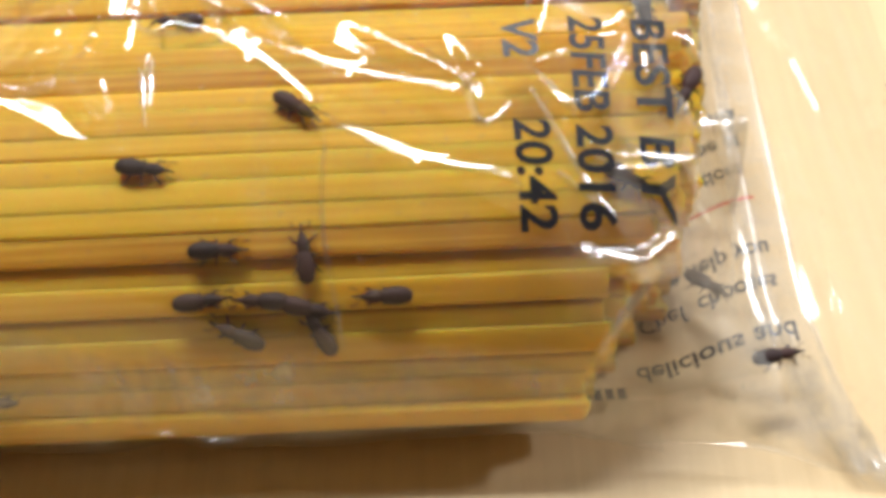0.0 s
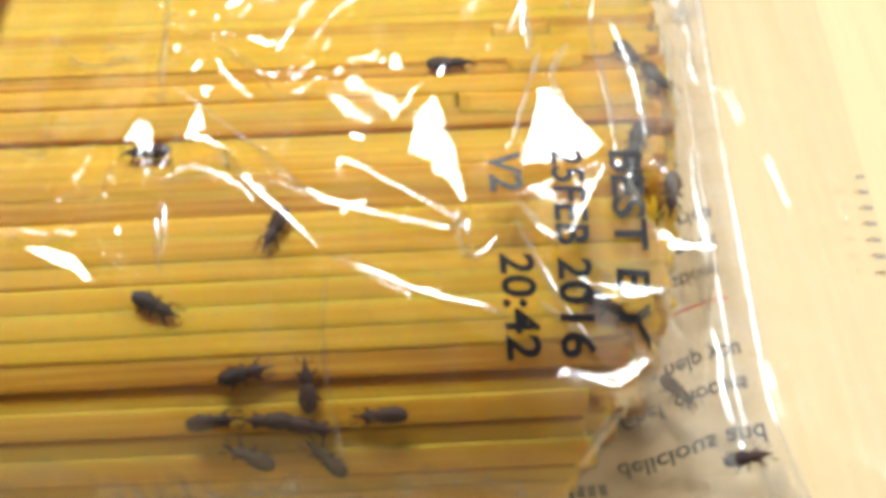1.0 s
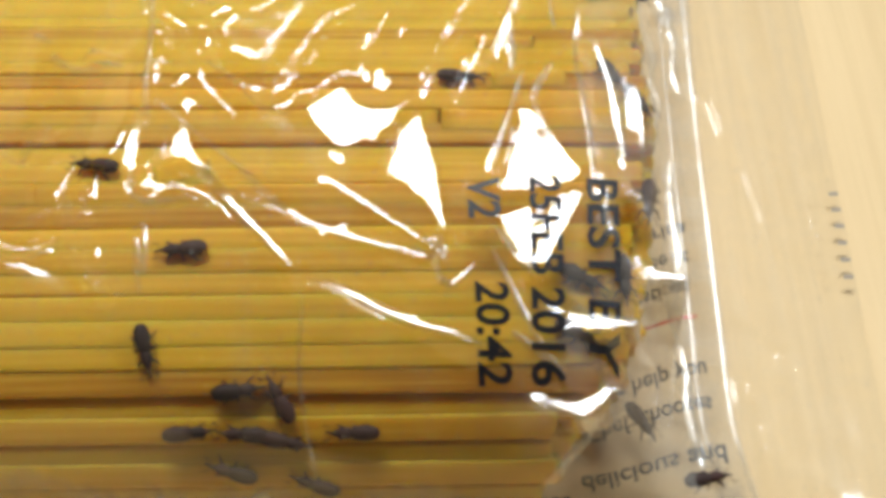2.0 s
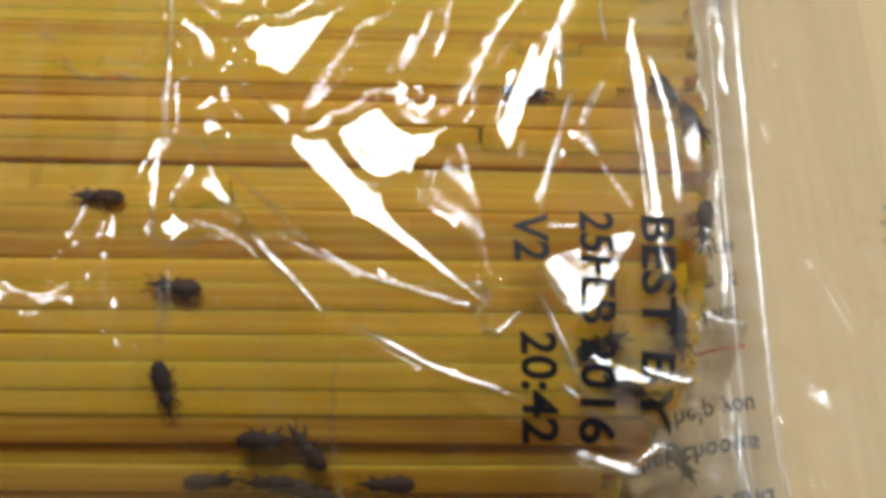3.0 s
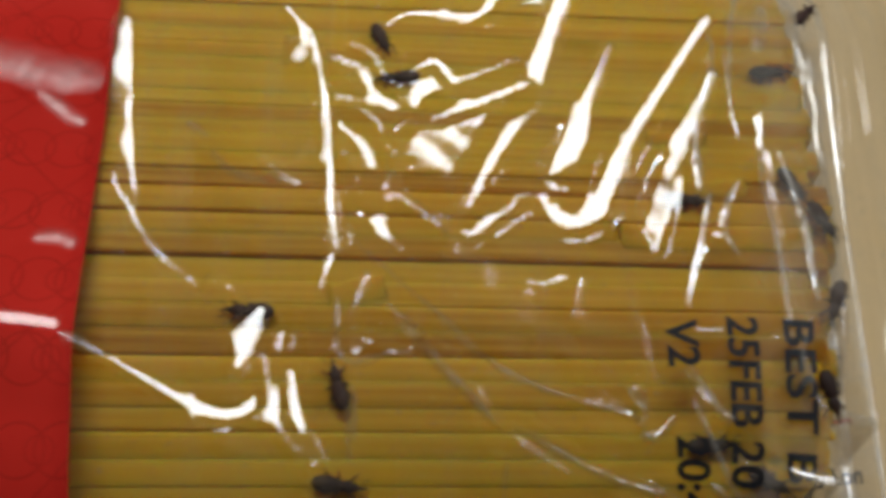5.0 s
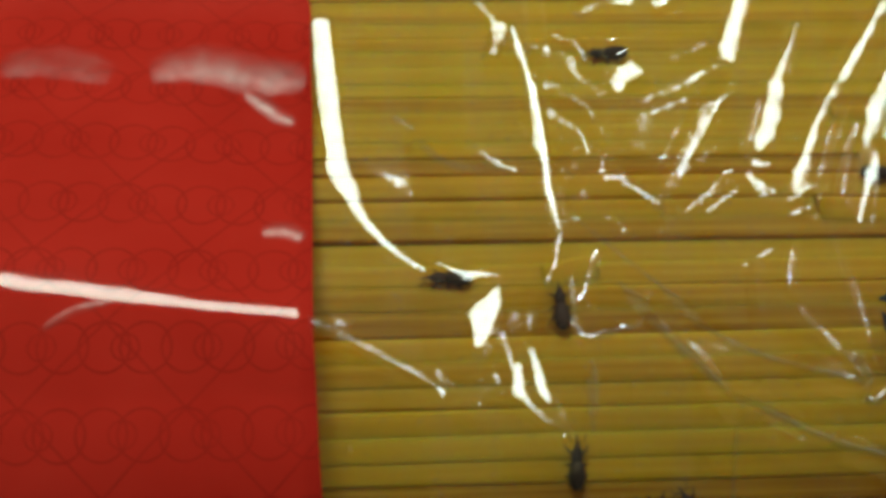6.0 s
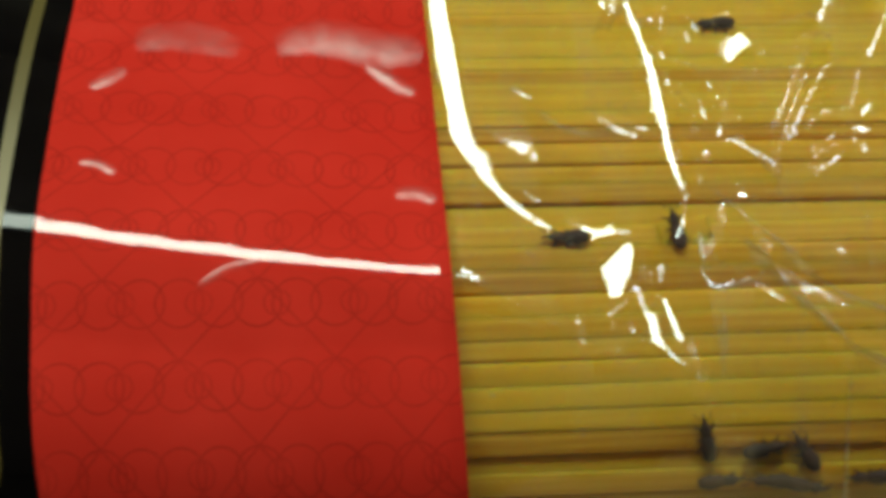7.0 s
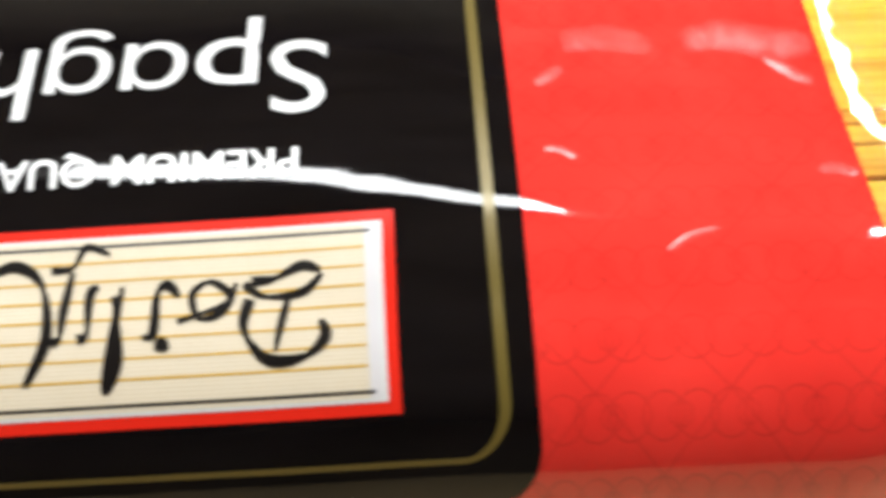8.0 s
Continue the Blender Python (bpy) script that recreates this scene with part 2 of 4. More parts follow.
def tube(bm, places, radii, sides=6):
    rings = []
    for k, (p, r) in enumerate(zip(places, radii)):
        p = Vector(p)
        ahead = (Vector(places[min(k + 1, len(places) - 1)]) - Vector(places[max(k - 1, 0)])).normalized()
        side = ahead.cross(Vector((0, 0, 1)))
        side = side.normalized() if side.length > 1e-6 else Vector((1, 0, 0))
        up = side.cross(ahead)
        rings.append([bm.verts.new(p + r * (math.cos(a) * side + math.sin(a) * up)) for a in (2 * math.pi * s / sides for s in range(sides))])
    for a, b in zip(rings, rings[1:]):
        for s in range(sides):
            bm.faces.new((a[s], a[(s + 1) % sides], b[(s + 1) % sides], b[s]))
    bm.faces.new(rings[0][::-1])
    bm.faces.new(rings[-1])


# ---- the bag's form, in millimetres ----
YC, NEAR_EDGE, FAR_EDGE = 70.0, 38.8, 111.0
STRAND_NEAR, STRAND_FAR = 40.2, 106.0
STRAND_TOP = 19.4


def arch(y, near, far, power, crown=YC):
    """The rounded cross-section of the bag, 1 at its crown and 0 at its edges."""
    u = (y - crown) / (far - crown) if y > crown else (crown - y) / (crown - near)
    return (1 - min(0.9995, u) ** (power if y > crown else power + 0.5)) ** 0.45


def strand_z(y):
    """Height of the top of the pasta bundle at y."""
    return STRAND_TOP * arch(y, STRAND_NEAR, STRAND_FAR, 2.7) * (1 - 0.11 * smoothstep(70, 84, y))


def strand_end(y):
    """Where the strands stop, towards the open end of the bag."""
    return 20.6 + 8.6 * smoothstep(41, 57, y) + 1.4 * smoothstep(62, 74, y) + 2.0 * smoothstep(74, 90, y)


SEAL_X0, SEAL_X1, SEAL_Z, TAIL_X = 35.2, 38.0, 5.0, 52.0

# Creases of the film: the run of each sharp fold (x, y) and its half width.
LABEL_SIDE_CREASES = [
    ([(-20.9, 78.4), (-19.0, 76.7)], 0.4),
    ([(-18.7, 75.4), (-16.3, 72.5), (-10.7, 70.3)], 0.4),
]
NEAR_CREASES = [
    ([(-4.8, 60.0), (-1.4, 56.7), (3.0, 52.0)], 0.5),
    ([(9.5, 54.6), (12.5, 53.1), (14.2, 52.4), (15.8, 53.9)], 0.35),
    ([(-8.1, 60.1), (-7.6, 55.8), (-2.8, 57.6)], 0.3),
    ([(-6.9, 54.1), (-6.9, 50.6)], 0.3),
    ([(4.1, 53.4), (11.3, 49.5), (14.9, 48.5)], 0.4),
    ([(3.6, 51.1), (3.3, 45.9), (4.1, 41.0)], 0.22),
    ([(11.9, 55.4), (13.4, 55.1), (12.9, 53.4)], 0.5),
    ([(-7.6, 64.7), (0.2, 58.8), (5.3, 55.6), (12.5, 53.2)], 0.25),
    ([(-7.4, 53.1), (-7.1, 49.4)], 0.25),
]
FAR_CREASES = [
    ([(5.6, 90.7), (10.3, 93.5), (14.2, 91.7)], 0.7),
]
END_CREASES = [
    ([(17.0, 55.3), (20.1, 49.1), (22.1, 46.8)], 0.3),
    ([(18.8, 46.4), (22.3, 44.8), (24.5, 44.1), (26.9, 45.8)], 0.4),
    ([(24.5, 44.1), (20.7, 40.9)], 0.35),
    ([(20.1, 71.8), (17.2, 61.9)], 0.3),
    ([(26.3, 76.0), (27.3, 70.6), (27.6, 63.1)], 0.4),
    ([(19.3, 77.5), (19.2, 71.7)], 0.4),
    ([(22.6, 73.2), (20.8, 69.2), (21.7, 66.1)], 0.4),
    ([(16.9, 58.3), (19.2, 54.4), (20.1, 53.6)], 0.4),
    ([(22.3, 51.8), (26.6, 49.6), (29.9, 49.9)], 0.45),
    ([(18.3, 49.5), (21.0, 47.5)], 0.3),
]
SEAL_CREASES = [
    ([(20.6, 45.9), (23.8, 43.7), (22.6, 42.8)], 0.4),
    ([(21.9, 88.1), (21.6, 83.9), (17.6, 73.7)], 0.4),
    ([(23.1, 86.6), (22.9, 80.0), (23.1, 76.7)], 0.22),
    ([(25.3, 79.6), (24.6, 74.3), (25.1, 66.7), (25.1, 57.5)], 0.3),
    ([(40.1, 107.9), (28.8, 98.1), (24.6, 90.5), (22.9, 80.8)], 0.35),
    ([(30.8, 46), (33, 58), (33.4, 72), (34.6, 90)], 0.35),
    ([(31.5, 72), (33.5, 80), (34.5, 96)], 0.35),
    ([(29, 84), (31, 92), (34, 101)], 0.45),
    ([(26.0, 86), (27.5, 92)], 0.8),
    ([(33.8, 76), (34.4, 84), (35, 92)], 0.5),
]
CREASES = LABEL_SIDE_CREASES + NEAR_CREASES + FAR_CREASES + END_CREASES + SEAL_CREASES
# The tall ridge where two pleats of the film meet, traced from the camera's view.
RIDGES = [
    ([(-11.3, 86.0), (-10.8, 82.9), (-9.8, 78.1), (-9.2, 73.1), (-9.0, 68.5), (-8.3, 64.1)], 0.38),
]
# Wrinkle strips standing in for reflections on the printed film, placed to fit the camera's view.
LABEL_GLINTS = [
    ([(-54.2, 84.2), (-50.0, 85.1), (-44.6, 83.6)], 1.9), ([(-41.8, 84.3), (-37.5, 85.3), (-32.6, 84.1), (-27.8, 83.8)], 2.2), ([(-33.5, 82.2), (-31.1, 80.1), (-29.1, 78.7)], 0.9),
    ([(-57.2, 78.5), (-55.8, 79.6), (-54.3, 80.8)], 0.8), ([(-46.6, 58.9), (-44.3, 60.3), (-41.6, 61.1)], 0.4),
    ([(-31.2, 67.4), (-29.4, 67.8), (-27.6, 66.9)], 0.8), ([(-56.9, 70.3), (-55.4, 70.2), (-53.8, 69.2)], 0.5),
]
# Folds of the loose tail past the seal.
TAIL_FOLDS = [
    ([(38.4, 58.9), (40.4, 57.4), (42.1, 56.3), (43.2, 56.8)], 0.55, 0.45), ([(40.0, 84.0), (40.8, 79.0), (42.4, 75.0), (43.4, 69.0)], 0.45, 0.45),
    ([(46.0, 76.2), (47.2, 73.0)], 0.4, 0.4), ([(38.6, 52.0), (38.9, 46.6), (40.4, 40.0), (41.4, 35.4)], 0.8, 0.6),
    ([(39.0, 50.0), (41.2, 44.0), (42.6, 37.0)], 0.6, 0.5), ([(43.6, 104.0), (43.0, 96.0), (42.6, 88.0)], 0.6, 0.5), ([(41.0, 98.0), (40.4, 91.0), (39.6, 84.0)], 0.6, 0.5),
    ([(49.6, 106.0), (49.2, 98.0)], 0.4, 0.4), ([(43.0, 68.0), (46.0, 62.0)], 0.3, 0.4), ([(47.0, 88.0), (48.4, 80.0), (48.8, 70.0)], 0.25, 0.4),
]


# Flat facets traced from highlights, sloped to mirror the lamp to the camera: corners (x, y) and the slopes along x and
# y at their middle.
GLINT_FACETS = [
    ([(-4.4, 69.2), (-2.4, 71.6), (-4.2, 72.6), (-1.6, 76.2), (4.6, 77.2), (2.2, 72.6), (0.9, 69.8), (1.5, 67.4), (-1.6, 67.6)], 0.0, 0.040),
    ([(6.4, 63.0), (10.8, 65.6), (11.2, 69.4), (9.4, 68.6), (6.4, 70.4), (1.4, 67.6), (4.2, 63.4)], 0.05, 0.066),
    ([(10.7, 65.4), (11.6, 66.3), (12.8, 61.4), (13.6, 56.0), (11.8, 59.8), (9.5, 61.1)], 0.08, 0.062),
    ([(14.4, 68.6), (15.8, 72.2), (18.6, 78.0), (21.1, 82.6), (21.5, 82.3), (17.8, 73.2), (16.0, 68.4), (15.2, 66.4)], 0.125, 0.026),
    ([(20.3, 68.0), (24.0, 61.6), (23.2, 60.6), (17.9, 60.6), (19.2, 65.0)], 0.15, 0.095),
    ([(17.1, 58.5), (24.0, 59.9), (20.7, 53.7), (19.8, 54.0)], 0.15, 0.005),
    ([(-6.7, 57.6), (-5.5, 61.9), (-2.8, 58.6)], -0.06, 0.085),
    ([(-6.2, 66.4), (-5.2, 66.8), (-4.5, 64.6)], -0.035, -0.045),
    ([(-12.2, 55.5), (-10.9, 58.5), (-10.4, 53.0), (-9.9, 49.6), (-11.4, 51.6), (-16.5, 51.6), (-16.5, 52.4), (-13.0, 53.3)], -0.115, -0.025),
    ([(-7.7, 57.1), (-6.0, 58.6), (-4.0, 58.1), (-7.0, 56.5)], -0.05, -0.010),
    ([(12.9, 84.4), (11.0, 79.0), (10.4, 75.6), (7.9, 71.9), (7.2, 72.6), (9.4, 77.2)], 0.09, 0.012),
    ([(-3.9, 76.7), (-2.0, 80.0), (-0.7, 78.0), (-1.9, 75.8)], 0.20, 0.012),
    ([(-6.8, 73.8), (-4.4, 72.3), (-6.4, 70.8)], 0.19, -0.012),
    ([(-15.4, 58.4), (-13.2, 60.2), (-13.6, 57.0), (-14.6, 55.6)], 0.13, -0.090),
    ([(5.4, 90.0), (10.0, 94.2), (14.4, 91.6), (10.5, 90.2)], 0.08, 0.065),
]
# Folds with a rounded ribbon crest, traced and sloped the same way: x, y, half width and the slopes along x and y
# there.
GLINT_RIBBONS = [
    [(12.9, 53.3, 0.10, 0.015, -0.034), (10.2, 56.0, 0.32, -0.005, -0.034), (6.0, 59.8, 0.65, -0.030, -0.022), (2.8, 63.4, 1.05, -0.055, -0.008), (0.0, 66.8, 1.40, -0.075, 0.0), (-4.0, 69.0, 0.5, -0.100, 0.015)],
    [(1.2, 67.6, 0.7, 0.01, -0.025), (3.6, 69.4, 0.65, 0.03, -0.022), (6.2, 70.9, 0.65, 0.05, -0.015), (8.6, 68.4, 0.8, 0.065, -0.022), (11.2, 69.8, 0.8, 0.08, -0.016), (13.3, 74.6, 0.6, 0.095, 0.010),
     (16.6, 80.0, 0.5, 0.13, 0.030), (20.6, 86.0, 0.45, 0.15, 0.055)],
    [(0.8, 69.2, 0.4, 0.04, -0.015), (3.2, 73.8, 0.5, 0.06, -0.004), (5.8, 78.8, 0.6, 0.07, 0.014), (8.2, 85.8, 0.6, 0.10, 0.045), (10.2, 91.6, 0.7, 0.11, 0.065)],
    [(-1.6, 76.0, 0.35, 0.0, 0.020), (1.6, 77.4, 0.5, 0.02, 0.020), (5.6, 79.2, 0.5, 0.05, 0.025)],
    [(-27.0, 88.0, 0.75, 0.08, 0.035), (-26.5, 82.6, 0.85, 0.08, 0.020), (-25.9, 77.4, 0.75, 0.10, 0.002), (-24.9, 72.0, 0.6, 0.11, -0.018), (-22.3, 67.2, 0.42, 0.125, -0.040), (-19.2, 64.1, 0.3, 0.14, -0.050),
     (-17.2, 62.7, 0.25, 0.15, -0.056)],
    [(-17.4, 62.9, 0.25, 0.155, -0.056), (-15.4, 61.8, 0.2, 0.165, -0.060), (-13.0, 61.4, 0.12, 0.18, -0.062)],
    [(-1.4, 58.9, 0.06, -0.03, 0.115), (3.1, 56.8, 0.12, 0.01, 0.105), (8.2, 54.7, 0.12, 0.05, 0.095), (12.3, 52.9, 0.06, 0.09, 0.085)],
    [(4.2, 53.2, 0.05, 0.02, 0.120), (8.8, 50.7, 0.22, 0.06, 0.100), (13.0, 48.9, 0.15, 0.10, 0.080), (15.6, 47.8, 0.05, 0.12, 0.070)],
    [(-5.8, 58.6, 0.2, -0.07, 0.125), (-2.7, 57.4, 0.22, -0.04, 0.115), (0.8, 54.4, 0.15, -0.01, 0.100), (3.2, 51.5, 0.06, 0.01, 0.080)],
    [(-15.6, 51.2, 0.4, -0.14, 0.060), (-12.4, 50.0, 0.5, -0.12, 0.060), (-9.0, 47.8, 0.2, -0.10, 0.055)],
    [(-14.3, 72.8, 0.2, 0.12, -0.018), (-11.6, 71.0, 0.3, 0.14, -0.022), (-9.6, 70.9, 0.2, 0.15, -0.022)],
    [(-8.0, 69.6, 0.2, 0.17, -0.020), (-4.4, 68.7, 0.35, 0.19, -0.030), (-1.2, 65.6, 0.2, 0.21, -0.050)],
    [(-13.4, 89.0, 0.25, -0.06, 0.050), (-11.6, 86.2, 0.3, -0.06, 0.042), (-12.4, 83.2, 0.3, -0.07, 0.032)],
    [(-12.5, 82.2, 0.25, -0.075, 0.036), (-9.6, 80.8, 0.3, -0.06, 0.040), (-7.0, 79.7, 0.35, -0.045, 0.040), (-6.4, 78.2, 0.35, -0.05, 0.034), (-4.4, 76.4, 0.4, -0.03, 0.030),
     (-7.2, 76.9, 0.3, -0.05, 0.026), (-9.8, 77.2, 0.35, -0.065, 0.022), (-8.6, 74.8, 0.5, -0.06, 0.015), (-6.8, 73.2, 0.55, -0.05, 0.008), (-6.0, 70.6, 0.35, -0.05, -0.008)],
    [(-3.1, 80.2, 0.25, -0.02, 0.045), (-1.2, 81.0, 0.3, -0.01, 0.050), (0.5, 79.5, 0.3, 0.0, 0.040), (4.9, 81.4, 0.25, 0.03, 0.048)],
    [(-5.2, 85.1, 0.25, -0.02, 0.050), (-3.1, 86.3, 0.3, 0.0, 0.058), (2.1, 86.2, 0.4, 0.03, 0.055), (5.1, 90.5, 0.3, 0.05, 0.070)],
    [(25.2, 79.5, 0.02, 0.185, 0.060), (25.0, 74.5, 0.06, 0.185, 0.035), (25.5, 67.5, 0.06, 0.19, 0.005), (25.8, 61.0, 0.06, 0.19, -0.010), (25.9, 56.7, 0.02, 0.20, -0.030)],
    [(27.2, 58.8, 0.5, 0.19, 0.070), (28.6, 55.6, 0.5, 0.20, 0.045), (31.6, 54.6, 0.3, 0.21, 0.015)],
    [(20.4, 52.8, 0.3, 0.155, -0.045), (22.2, 50.9, 0.4, 0.165, -0.062), (24.6, 50.0, 0.45, 0.18, -0.075), (27.0, 49.8, 0.3, 0.19, -0.085)],
    [(20.0, 46.2, 0.25, 0.15, 0.035), (23.2, 44.7, 0.35, 0.175, 0.015), (25.6, 46.0, 0.25, 0.19, 0.020)],
    [(-11.2, 55.6, 0.08, 0.0, -0.100), (-10.6, 51.8, 0.14, 0.01, -0.128), (-9.3, 48.8, 0.16, 0.02, -0.148)],
    [(-26.6, 58.0, 0.2, -0.130, -0.108), (-24.2, 56.9, 0.22, -0.130, -0.112), (-21.6, 55.5, 0.25, -0.125, -0.120), (-18.8, 53.9, 0.3, -0.120, -0.124), (-16.0, 52.7, 0.4, -0.112, -0.126), (-14.0, 53.2, 0.4, -0.10, -0.120),
     (-12.8, 55.3, 0.3, -0.09, -0.102), (-12.0, 59.0, 0.15, -0.085, -0.080)],
    [(-13.0, 56.6, 0.06, 0.13, -0.098), (-12.6, 54.4, 0.12, 0.13, -0.112), (-11.8, 51.6, 0.14, 0.14, -0.128), (-10.3, 49.6, 0.06, 0.15, -0.140)],
    # flat strip along the ridge, sloped to mirror the lamp to the camera
    [(-10.9, 83.4, 0.12, 0.16, 0.040), (-9.8, 77.4, 0.14, 0.165, 0.010), (-9.2, 71.0, 0.14, 0.17, -0.015), (-8.4, 64.6, 0.1, 0.175, -0.045)],
]

def blend(signed):
    f = np.clip((signed + 0.85) / 0.75, 0, 1)
    return f * f * (3 - 2 * f)


def glint_relief(xs, ys, zs):
    """Heights zs of the film with the lamp-mirroring facets pressed flat and the ribbons laid over them."""
    out = zs.copy()
    ripple = 0.015 * np.sin(1.9 * xs + 0.8 * ys) * np.sin(1.3 * ys)
    for corners, rise_x, rise_y in GLINT_FACETS:
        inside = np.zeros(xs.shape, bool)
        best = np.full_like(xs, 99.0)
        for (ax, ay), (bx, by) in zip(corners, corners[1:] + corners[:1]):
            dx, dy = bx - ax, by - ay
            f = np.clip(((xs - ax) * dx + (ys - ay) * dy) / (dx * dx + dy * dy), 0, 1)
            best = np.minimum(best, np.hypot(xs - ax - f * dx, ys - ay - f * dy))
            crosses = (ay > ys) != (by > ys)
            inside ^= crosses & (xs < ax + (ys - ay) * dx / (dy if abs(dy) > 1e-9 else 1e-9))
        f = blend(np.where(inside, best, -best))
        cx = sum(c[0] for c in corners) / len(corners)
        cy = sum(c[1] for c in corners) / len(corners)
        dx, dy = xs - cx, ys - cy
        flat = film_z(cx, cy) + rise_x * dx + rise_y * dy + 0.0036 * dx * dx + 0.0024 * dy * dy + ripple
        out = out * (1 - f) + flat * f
    for rows in GLINT_RIBBONS:
        rows = smooth_run(rows, 5)
        crest = [0.0]
        for (ax, ay, aw, au, av), (bx, by, bw, bu, bv) in zip(rows, rows[1:]):
            crest.append(crest[-1] + 0.5 * (au + bu) * (bx - ax) + 0.5 * (av + bv) * (by - ay))
        rest = sum(film_z(r[0], r[1]) - c for r, c in zip(rows, crest)) / len(rows) + 0.15
        best, signed, flat = np.full_like(xs, 99.0), np.full_like(xs, -99.0), out.copy()
        for k, ((ax, ay, aw, au, av), (bx, by, bw, bu, bv)) in enumerate(zip(rows, rows[1:])):
            dx, dy = bx - ax, by - ay
            f = np.clip(((xs - ax) * dx + (ys - ay) * dy) / (dx * dx + dy * dy), 0, 1)
            ox, oy = xs - ax - f * dx, ys - ay - f * dy
            d = np.hypot(ox, oy)
            near = d < best
            best = np.where(near, d, best)
            signed = np.where(near, aw + f * (bw - aw) - d, signed)
            lie = rest + crest[k] + f * (crest[k + 1] - crest[k]) + (au + f * (bu - au)) * ox + (av + f * (bv - av)) * oy - 0.012 / max(0.2, min(aw, bw)) * d * d
            flat = np.where(near, lie, flat)
        f = blend(signed)
        out = out * (1 - f) + (flat + ripple) * f
    return out


def smooth_run(places, steps):
    """Rows of numbers along a smooth curve through the given ones."""
    fine = []
    for k in range(len(places) - 1):
        p = [places[max(0, min(len(places) - 1, k + d))] for d in (-1, 0, 1, 2)]
        for t in (s / steps for s in range(steps)):
            fine.append(tuple(0.5 * (2 * b + (d - a) * t + (2 * a - 5 * b + 4 * d - e) * t * t + (3 * b - a - 3 * d + e) * t ** 3) for a, b, d, e in zip(*p)))
    return fine + [tuple(places[-1])]


def fold_lift(xs, ys, folds):
    """Height of all folds at many places at once."""
    out = np.zeros_like(xs)
    for places, height, half in folds:
        best = np.full_like(xs, 99.0)
        for (ax, ay), (bx, by) in zip(places, places[1:]):
            dx, dy = bx - ax, by - ay
            s = np.clip(((xs - ax) * dx + (ys - ay) * dy) / (dx * dx + dy * dy), 0, 1)
            best = np.minimum(best, np.hypot(xs - ax - s * dx, ys - ay - s * dy))
        out += height * np.exp(-((best / half) ** 2)) + 0.25 * height * np.maximum(0, 1 - best / (6 * half))
    return out


def near_edge(x):
    """The near edge of the bag: it bulges a little under the label."""
    return NEAR_EDGE - 1.8 * smoothstep(-20, -32, x)


def section_y(a, x):
    """Film over the bundle at angle a, -90 to 90 degrees: its y."""
    f = abs(math.sin(a)) ** (2 / 2.6)
    return YC + f * (FAR_EDGE - YC) if a > 0 else YC - f * (YC - near_edge(x))


def between(x, rows):
    """Smooth steps through rows of (x, value)."""
    if x <= rows[0][0]:
        return rows[0][1]
    for (a, va), (b, vb) in zip(rows, rows[1:]):
        if x <= b:
            return va + (vb - va) * (x - a) / (b - a)
    return rows[-1][1]


def film_crown(x):
    """Where across the bag the film stands highest: it runs aslant over the label."""
    return between(x, ((-115, 70.6), (-82, 68.2), (-65, 64.6), (-42, 61.0), (-26, 59.4), (-19, 52.0), (-12, 56.0), (-4, 70.0)))


def film_height(x):
    return between(x, ((-110, 25.4), (-70, 25.2), (-28, 22.5), (-9.2, 28.2), (4, 24.6), (14, 22.8), (27, 21.2)))


def tuck(x):
    """Height at which the film's near side turns in under the bundle."""
    return (5.0 + 1.3 * noise.noise((x * 0.13, 2.0, 7.5))) * smoothstep(29, 17, x)


def side_y(x):
    """Where across the bag the film's near side turns in."""
    lo, hi = near_edge(x), 46.0
    if tuck(x) < 0.4:
        return lo
    for _ in range(24):
        y = 0.5 * (lo + hi)
        lo, hi = (y, hi) if film_z(x, y) < tuck(x) else (lo, y)
    return hi


def tuck_y(z):
    """How far under the bundle the turned-in film lies at height z."""
    return NEAR_EDGE + (4.6 * (1 - math.sqrt(max(0.0, 1 - ((5.0 - z) / 5.0) ** 2))) if z < 5.0 else 0.0)


def seal_z(y):
    """Height of the pressed end: it droops to the table at both corners."""
    return 0.7 + (SEAL_Z - 0.7) * smoothstep(36, 47, y) * smoothstep(113, 98, y)


def bottom_z(x, y=60.0):
    curl = 0.2 * max(0.0, 47 - y) * smoothstep(14, 22, x)
    return 0.3 + curl * smoothstep(36, 30, x) + (seal_z(y) - 0.45) * smoothstep(25.5, SEAL_X0, x)


def end_shift(x, y):
    """The pressed end swings out towards the near corner of the bag; the label's edge is slanted and bent to fit the
    camera's view.
    """
    if x < 0:
        return -(0.045 * (y - 60) + 0.02 * max(0.0, y - 90) ** 2) * smoothstep(-45, -27, x) * smoothstep(-12, -26, x)
    return smoothstep(25, 36, x) * (0.028 * max(0.0, 50 - max(y, 35.0)) ** 2 + 0.04 * (y - YC))


def fall_start(y):
    return 23.5 + 4.5 * smoothstep(44, 60, y) + 1.6 * smoothstep(54, 64, y)


